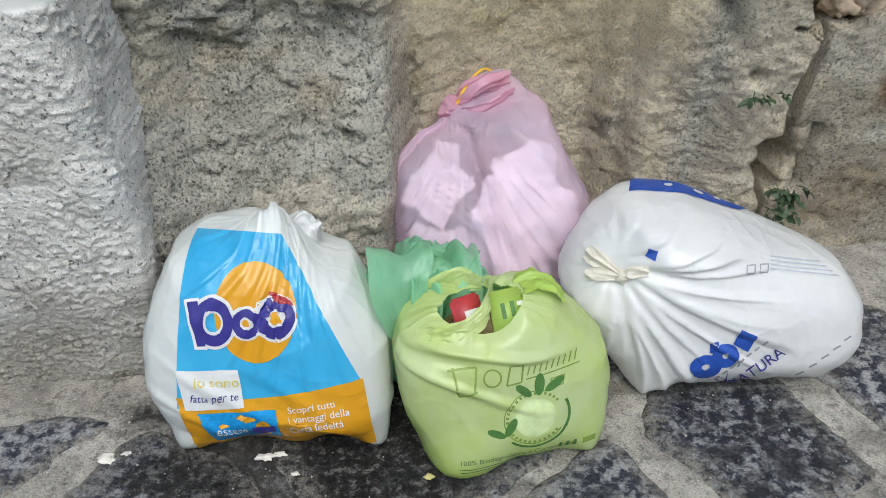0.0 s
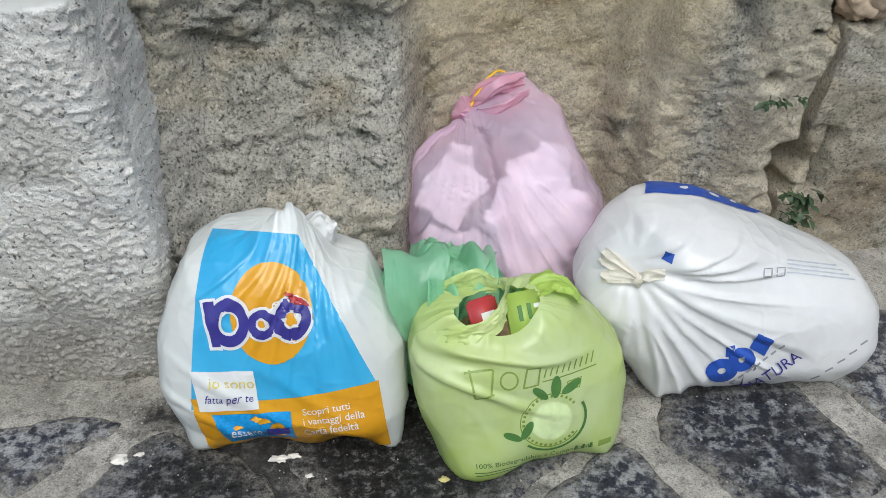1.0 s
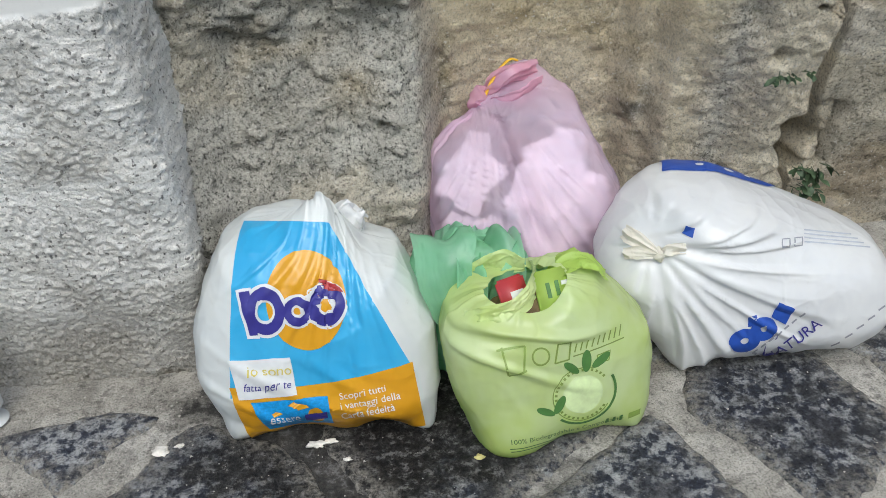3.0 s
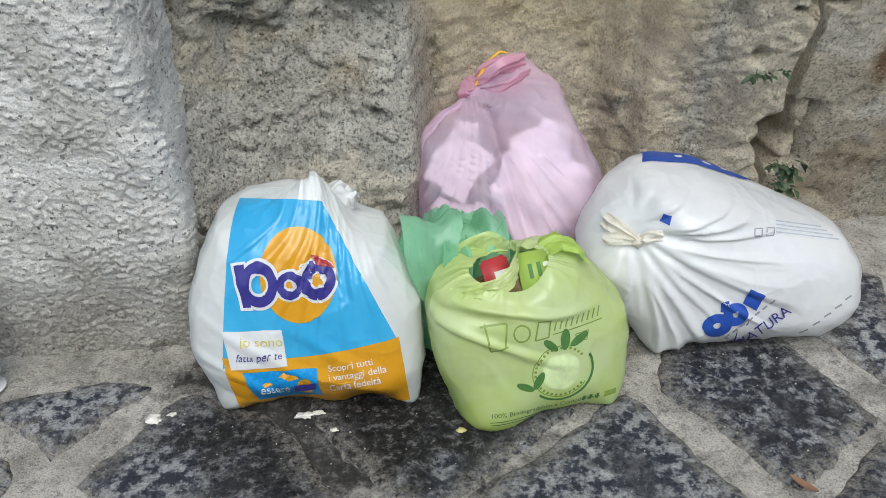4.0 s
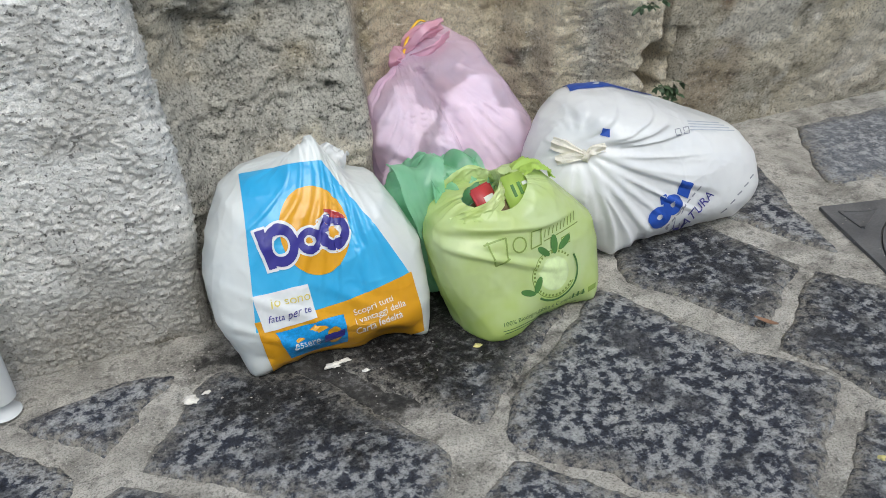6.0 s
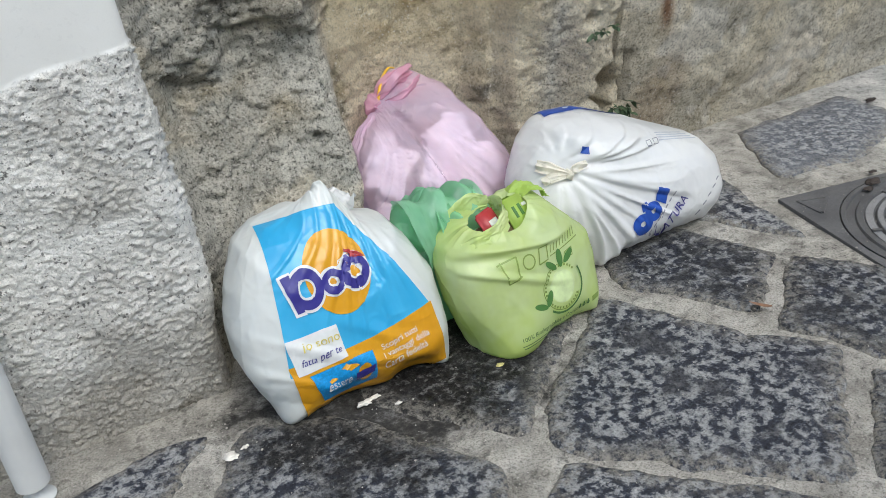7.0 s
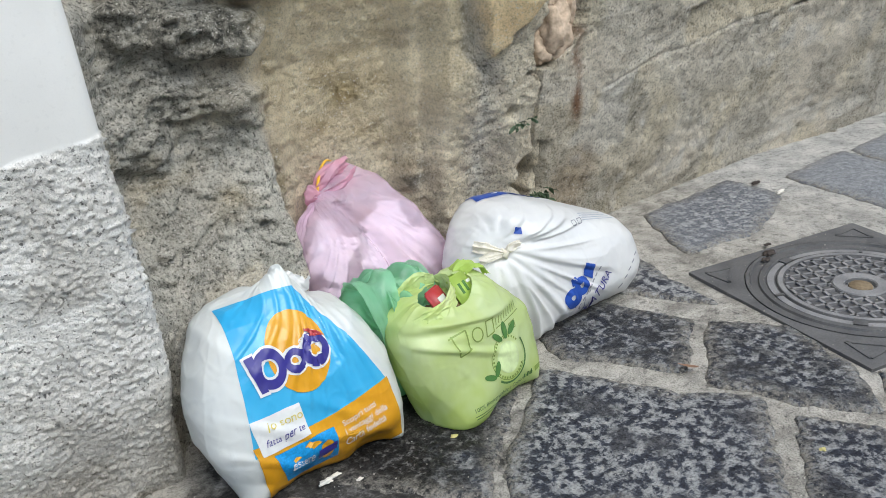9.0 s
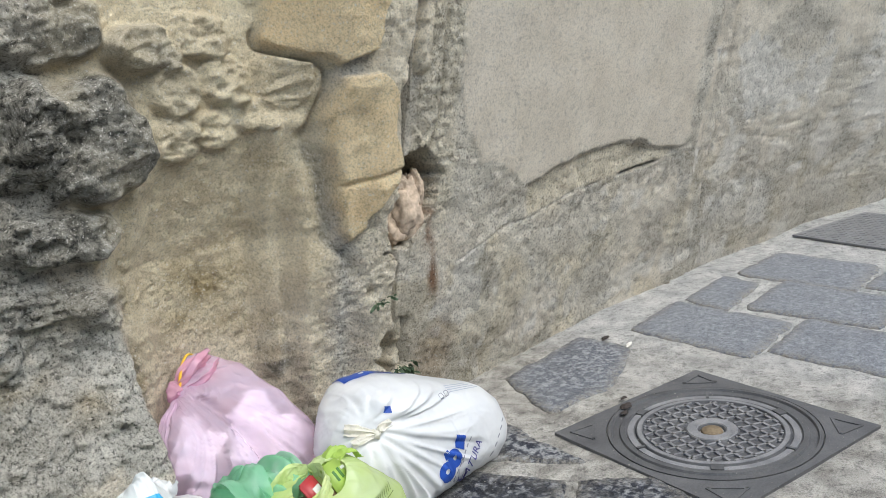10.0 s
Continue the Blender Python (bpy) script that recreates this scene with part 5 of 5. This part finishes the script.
    part("drawstring", tube(curve_points([(0.006, 1.478, 0.322), (0.012, 1.480, 0.340), (0.024, 1.492, 0.358), (0.040, 1.505, 0.374), (0.058, 1.512, 0.386), (0.072, 1.515, 0.382)], 40), [0.0035] * 40, 10, 0.5), YELLOW, bag, "yellow plastic drawstring")
    # balled paper seen through the film
    rp = random.Random(8)
    for x, y, z, r in ((-0.030, 1.356, 0.220, 0.056), (0.100, 1.315, 0.150, 0.072), (0.168, 1.335, 0.170, 0.055), (0.020, 1.325, 0.080, 0.060), (0.120, 1.315, 0.070, 0.060), (0.125, 1.365, 0.232, 0.056), (0.085, 1.330, 0.200, 0.055), (-0.050, 1.325, 0.110, 0.048), (-0.010, 1.410, 0.256, 0.030), (0.155, 1.405, 0.252, 0.034)):
        bm = bmesh.new()
        turn = Euler((rp.uniform(-0.3, 0.1), rp.uniform(-0.6, 0.6), rp.uniform(-0.3, 0.3))).to_matrix()
        bmesh.ops.create_cube(bm, size=2 * r)
        bmesh.ops.subdivide_edges(bm, edges=bm.edges[:], cuts=7, use_grid_fill=True)
        crumple(bm, r * 0.30, 22, rp.random() * 50)
        for v in bm.verts:
            v.co = Vector((x, y + 0.026, z)) + turn @ Vector((v.co.x * 0.74, v.co.y * 0.30, v.co.z * 0.86))
        tagged(part("paper_ball", bm, PAPER, smooth=False), "crumpled white paper inside the pink sack", "paper", "paper in the pink sack")


pink_bag()


def knotted_bag():
    body = pillow([(-0.262, 0.030), (-0.247, 0.070), (-0.213, 0.122), (-0.170, 0.156), (-0.139, 0.162), (-0.066, 0.154), (0.038, 0.112), (0.136, 0.068), (0.194, 0.042), (0.224, 0.006),
                   (0.234, -0.060), (0.220, -0.100), (0.180, -0.130), (-0.150, -0.130), (-0.205, -0.057)], 0.122, 2.7, 0.035)
    hub = Vector((-0.192, -0.080, 0.094))

    def shape(d, p):
        p = body(d)
        front = sm(0.03, -0.04, p.y)
        # a long flap folded over from the knot, and taut ridges running on from it
        ax, az = p.x - hub.x, p.z - hub.z
        far, a = math.hypot(ax, az), math.atan2(az, ax)
        flap = a - 0.10 + 0.35 * far
        p.y -= front * 0.012 * sm(-0.010, 0.014, flap * far) * (1 - sm(0.05, 0.14, flap * far)) * sm(0.03, 0.09, far) * (1 - sm(0.26, 0.38, far))
        k = abs(nz(a * 5.0 + 3.0, far * 1.2, 7.0))
        p.y -= front * 0.010 * max(0.0, 0.20 - k) / 0.20 * sm(0.045, 0.12, far) * (1 - sm(0.16, 0.36, far + 0.10 * nz(a * 4, 1.0)))
        gather = abs(math.sin(a * 7.0 + 2.2 * nz(a * 1.5, 3.0, 2.0)))
        p.y -= front * 0.007 * (gather - 0.5) * sm(0.018, 0.045, far) * (1 - sm(0.06, 0.15 + 0.06 * nz(a * 3, 8.0), far))
        p.y += front * 0.014 * math.exp(-(far / 0.030) ** 2)
        p.y *= 1 - 0.22 * sm(-0.05, -0.13, p.z)
        p.y += 0.26 * p.z
        return p
    c = Vector((0.417, 1.190, 0.132))
    pulls = (((0.67, 1.19, 0.12), (0.676, 1.19, 0.105), 0.09), ((0.29, 1.09, 0.02), (0.285, 1.08, 0.012), 0.06))
    me = sack("knotted_bag", c, (0.247, 0.125, 0.150), 2.9, Vector((0.0, 0.60, 0.80)), shape, 320, 200, 0, (0.0026, 0.0014), (3.4, 0.0, 1.0), 0.0, 12.0, pulls)
    bag = part("shopping_bag", me, WHITE_FILM)
    tagged(bag, "white plastic shopping bag knotted shut, with blue print", "bag", "rubbish bags by the wall")
    tree = BVHTree.FromPolygons([v.co for v in me.vertices], [tuple(q.vertices) for q in me.polygons])
    k, _, _, _ = tree.find_nearest(c + hub)
    out = Vector((-0.35, -0.78, 0.52))
    bm = bmesh.new()
    bmesh.ops.create_icosphere(bm, subdivisions=4, radius=0.009, matrix=Matrix.Translation(k + out * 0.005))
    crumple(bm, 0.008, 80, 2.0)
    part("knot", bm, CREAM_FILM, bag, "small cream-coloured knot")
    for dirs, ln, wd, sd in ((Vector((-0.95, 0.10, 0.16)), 0.075, 0.010, 1.0), (Vector((-0.75, 0.35, 0.45)), 0.095, 0.013, 4.0), (Vector((0.9, 0.10, 0.28)), 0.042, 0.009, 7.0)):
        end, _, _, _ = tree.find_nearest(k + dirs * ln)
        mid_, _, _, _ = tree.find_nearest(k + dirs * ln * 0.5)
        pts = [k + out * 0.008, mid_ + out * 0.010, end + out * 0.005]
        part("knot_ear", sheet(pts, (0.006, wd, wd * 0.9), out.cross(dirs), (0.9, 0.004), 0.003, sd), CREAM_FILM, bag, "cream-coloured film end of the knot")
    pr = Press(bag, (0.40, 1.05, 0.16), (-0.25, -0.80, 0.55))
    # wordmark as plain rounded shapes
    pr.ring("wordmark_shape", (-0.036, -0.064), 0.024, 0.006, INK_ROYAL, 0.0020, 0.80, 20, (0, 360), 40, 5, "royal blue wordmark shape")
    pr.ring("wordmark_shape", (-0.010, -0.042), 0.020, 0.005, INK_ROYAL, 0.0024, 0.95, 40, (0, 360), 40, 5, "royal blue wordmark shape")
    pr.quad("wordmark_shape", [(-0.002, -0.022), (0.022, -0.032), (0.030, -0.006), (0.005, 0.002)], INK_ROYAL, 0.0020, 12, "royal blue wordmark shape")
    pr.quad("wordmark_shape", [(-0.034, -0.042), (-0.022, -0.038), (-0.024, -0.022), (-0.036, -0.026)], INK_ROYAL, 0.0012, 6)
    pr.text("print_line", "NATURA", (0.012, -0.100), 0.026, INK_NAVY, 0.0030, 47, 0, 0.95)
    for k in range(7):
        pr.line("print_bar", ((-0.018 + 0.010 * k, -0.084 + 0.011 * k), (-0.012 + 0.010 * k, -0.077 + 0.011 * k)), 0.003, INK_GREY, 0.0012)
    for k in range(6):
        pr.line("print_bar", ((-0.050 + 0.016 * k, -0.076 - 0.004 * k), (-0.042 + 0.016 * k, -0.078 - 0.004 * k)), 0.0045, INK_GREY, 0.0012)
    for k in range(5):
        pr.line("print_bar", ((0.105 + 0.016 * k, -0.062 + 0.016 * k), (0.116 + 0.016 * k, -0.054 + 0.016 * k)), 0.003, INK_GREY, 0.0012)
    for k in range(4):
        pr.line("small_print", ((0.035, 0.098 + 0.006 * k), (0.150 - 0.01 * k, 0.100 + 0.006 * k)), 0.0022, mat_plain("pale_blue_print", (0.50, 0.53, 0.60), 0.5) if k == 0 else bpy.data.materials["pale_blue_print"], 0.0012)
    for u, v in ((0.000, 0.086), (0.020, 0.090)):
        pr.line("care_mark", ((u, v), (u + 0.012, v + 0.002), (u + 0.012, v + 0.014), (u, v + 0.012), (u, v)), 0.002, INK_GREY, 0.0012)
    pr.quad("blue_corner", [(-0.150, 0.092), (-0.134, 0.086), (-0.132, 0.102), (-0.146, 0.104)], INK_ROYAL, 0.0016, 8, "royal blue printed patch")
    top = Press(bag, (0.34, 1.23, 0.28), (0.02, -0.35, 0.94))
    top.quad("blue_band", [(-0.075, 0.018), (0.110, -0.004), (0.15, 0.030), (-0.05, 0.080)], INK_ROYAL, 0.0016, 26, "royal blue band printed on the back", wave=0.008)
    for u, v, r in ((-0.005, 0.034, 0.007), (0.045, 0.026, 0.009), (0.08, 0.022, 0.006)):
        top.ring("white_dot", (u, v), r, 0.0, INK_WHITE, 0.0026, 0.8, 0, (0, 360), 20, 3)
    return bag, pr


knotted_bag()


# ---- litter, leaves and weeds ----
def crumb(name, label, category, at, size, material, seed, flat=0.35):
    bm = bmesh.new()
    bmesh.ops.create_icosphere(bm, subdivisions=3, radius=1.0)
    for v in bm.verts:
        k = 1 + 0.7 * nz(v.co.x * 1.3 + seed, v.co.y * 1.3, v.co.z * 1.3) + 0.4 * nz(v.co.x * 3 + seed, v.co.y * 3, v.co.z * 3)
        v.co = Vector((v.co.x * k * size[0], v.co.y * k * size[1], max(-0.25, v.co.z) * k * size[0] * flat))
    low = min(v.co.z for v in bm.verts)
    for v in bm.verts:
        v.co += Vector((at[0], at[1], at[2] - low))
    return tagged(part(name, bm, material), label, category, "litter on the paving")


CHALK = mat_plain("white_crumb", (0.74, 0.70, 0.63), 0.9, 0.2, 90)
for n_, (x, y, a, b) in enumerate(((-0.54, 1.00, 0.011, 0.009), (-0.515, 1.01, 0.006, 0.004), (-0.305, 0.99, 0.013, 0.006), (-0.285, 0.995, 0.008, 0.005), (-0.26, 0.955, 0.006, 0.003))):
    crumb("plaster_flake", "chipped white plaster flake on dark paving", "flake", (x, y, 0.001), (a, b), CHALK, n_ * 5.0)
for n_, (x, y) in enumerate(((-0.065, 0.94), (0.36, 0.47))):
    crumb("leaf_scrap", "small yellowed leaf scrap on the paving", "leaf", (x, y, 0.001), (0.007, 0.005), mat_plain("yellowed_leaf", (0.45, 0.40, 0.16), 0.8, 0.3), 30 + n_ * 4.0, 0.3)
# two twigs beyond the manhole, one pale and one dark
crumb("cigarette_end", "short pale twig lying on the paving", "litter", (1.39, 1.22, 0.001), (0.016, 0.005), CHALK, 60.0, 0.4)
crumb("twig", "short dark twig lying on the paving", "twig", (1.41, 1.32, 0.001), (0.020, 0.005), DARK, 70.0, 0.35)
for n_, (x, y, a) in enumerate(((0.965, 1.010, 0.018), (0.93, 0.995, 0.012), (1.01, 1.045, 0.010))):
    crumb("tar_blob", "black tar blob stuck on the iron rim", "tar", (x + 0.02, y - 0.02, 0.004), (a, a * 0.6), DARK, 80 + n_ * 3.0, 0.25)


def leaf_mesh(length, width, bend):
    n = 9
    verts = []
    for i in range(n):
        t = i / (n - 1)
        w = width * math.sin(math.pi * min(0.98, t * 0.92 + 0.06)) ** 0.8
        z = bend * t * t * length
        verts += [Vector((t * length, -w, z + 0.15 * w)), Vector((t * length, 0, z)), Vector((t * length, w, z + 0.15 * w))]
    faces = []
    for i in range(n - 1):
        for k in range(2):
            faces.append((3 * i + k, 3 * i + k + 1, 3 * i + 4 + k, 3 * i + 3 + k))
    top = len(verts)
    verts += [v - Vector((0, 0, 0.0004)) for v in verts]
    faces += [tuple(top + q for q in reversed(f)) for f in faces]
    return mesh("leaf", verts, faces)


dry = part("dry_leaf", leaf_mesh(0.042, 0.009, 0.3), LEAF_DRY)
dry.matrix_world = pose(0.430, 0.778, 0.004, 12, 0, 150)
tagged(dry, "curled dry brown leaf on the paving", "leaf", "litter on the paving")


def weed(at, facing, n, reach, size, seed, label):
    r = random.Random(seed)
    t = thing("weed", label, "weed", "weeds in the wall")
    t.matrix_world = Matrix.Translation(at)
    f = Vector(facing).normalized()
    shared = [leaf_mesh(size * q, size * 0.33 * q, -0.5) for q in (0.8, 1.0, 1.25)]
    for me in shared:
        me.materials.append(LEAF)
        me.polygons.foreach_set("use_smooth", [True] * len(me.polygons))
    for k in range(n):
        d = (f + Vector((r.uniform(-1, 1), r.uniform(-0.5, 0.3), r.uniform(-0.9, 0.6))) * 0.9).normalized()
        base = Vector((r.uniform(-1, 1) * reach[0], 0, r.uniform(-1, 1) * reach[1]))
        tip = base + d * r.uniform(0.5, 1.0) * reach[0] * 0.8
        part("stem", tube([base, base.lerp(tip, 0.5) + Vector((0, 0, 0.002)), tip], [0.0009, 0.0008, 0.0006], 5), LEAF, t)
        for q in range(2):
            ob = new("leaf", shared[r.randrange(3)])
            ob.parent = t
            ob.matrix_local = Matrix.Translation(base.lerp(tip, 0.6 + 0.4 * q)) @ d.to_track_quat("X", "Z").to_matrix().to_4x4() @ pose(0, 0, 0, r.uniform(-60, 60), r.uniform(-30, 40), r.uniform(-70, 70))


weed((0.606, 1.425, 0.150), (0.1, -1, 0.2), 34, (0.032, 0.036), 0.014, 3, "small dark green weed growing in the wall's cleft")
weed((0.495, 1.352, 0.395), (0, -1, 0), 11, (0.028, 0.010), 0.011, 5, "sparse green weed under a hole in the wall")

# pinkish stones inside the broken hole
PINK_STONE = mat_plain("pinkish_stone", (0.52, 0.41, 0.31), 0.95, 0.35, 60)
for x, y, z, a, b, c in ((0.655, 1.400, 0.600, 0.050, 0.046, 0.078), (0.620, 1.410, 0.545, 0.040, 0.03, 0.040), (0.684, 1.375, 0.640, 0.012, 0.025, 0.045), (0.640, 1.40, 0.655, 0.020, 0.03, 0.024)):
    bm = bmesh.new()
    bmesh.ops.create_icosphere(bm, subdivisions=4, radius=1.0)
    for v in bm.verts:
        k = 1 + 0.35 * nz(v.co.x * 1.5 + x * 90, v.co.y * 1.5, v.co.z * 1.5) + 0.26 * nz(v.co.x * 4, v.co.y * 4, v.co.z * 4 + x * 50) + 0.10 * nz(v.co.x * 12, v.co.y * 12, v.co.z * 12 + x)
        v.co = Vector((x + v.co.x * a * k, y + v.co.y * b * k, z + v.co.z * c * k))
    tagged(part("rubble_stone", bm, PINK_STONE), "pinkish rubble stone wedged in the broken wall", "stone", "rubble in the wall")

# grit on the joints
r = random.Random(11)
gvs, gfs = [], []
for k in range(1500):
    x, y = r.uniform(-0.95, 1.5), r.uniform(0.35, 1.3)
    q = r.uniform(0.0008, 0.0022) * (1.6 if r.random() < 0.05 else 1)
    b = len(gvs)
    for dx, dy, dz in ((1, 0, 0), (-0.6, 0.9, 0), (-0.5, -0.8, 0), (0.1, 0.1, 1.0)):
        gvs.append(Vector((x + dx * q * r.uniform(0.7, 1.2), y + dy * q * r.uniform(0.7, 1.2), dz * q - 0.0005 + 0.002)))
    gfs += [(b, b + 1, b + 3), (b + 1, b + 2, b + 3), (b + 2, b, b + 3), (b, b + 2, b + 1)]
tagged(part("grit", mesh("grit", gvs, gfs), mat_plain("pale_grit", (0.36, 0.34, 0.30), 0.9, 0.3, 400), smooth=False), "fine pale grit scattered over paving", "grit", kind="stuff")
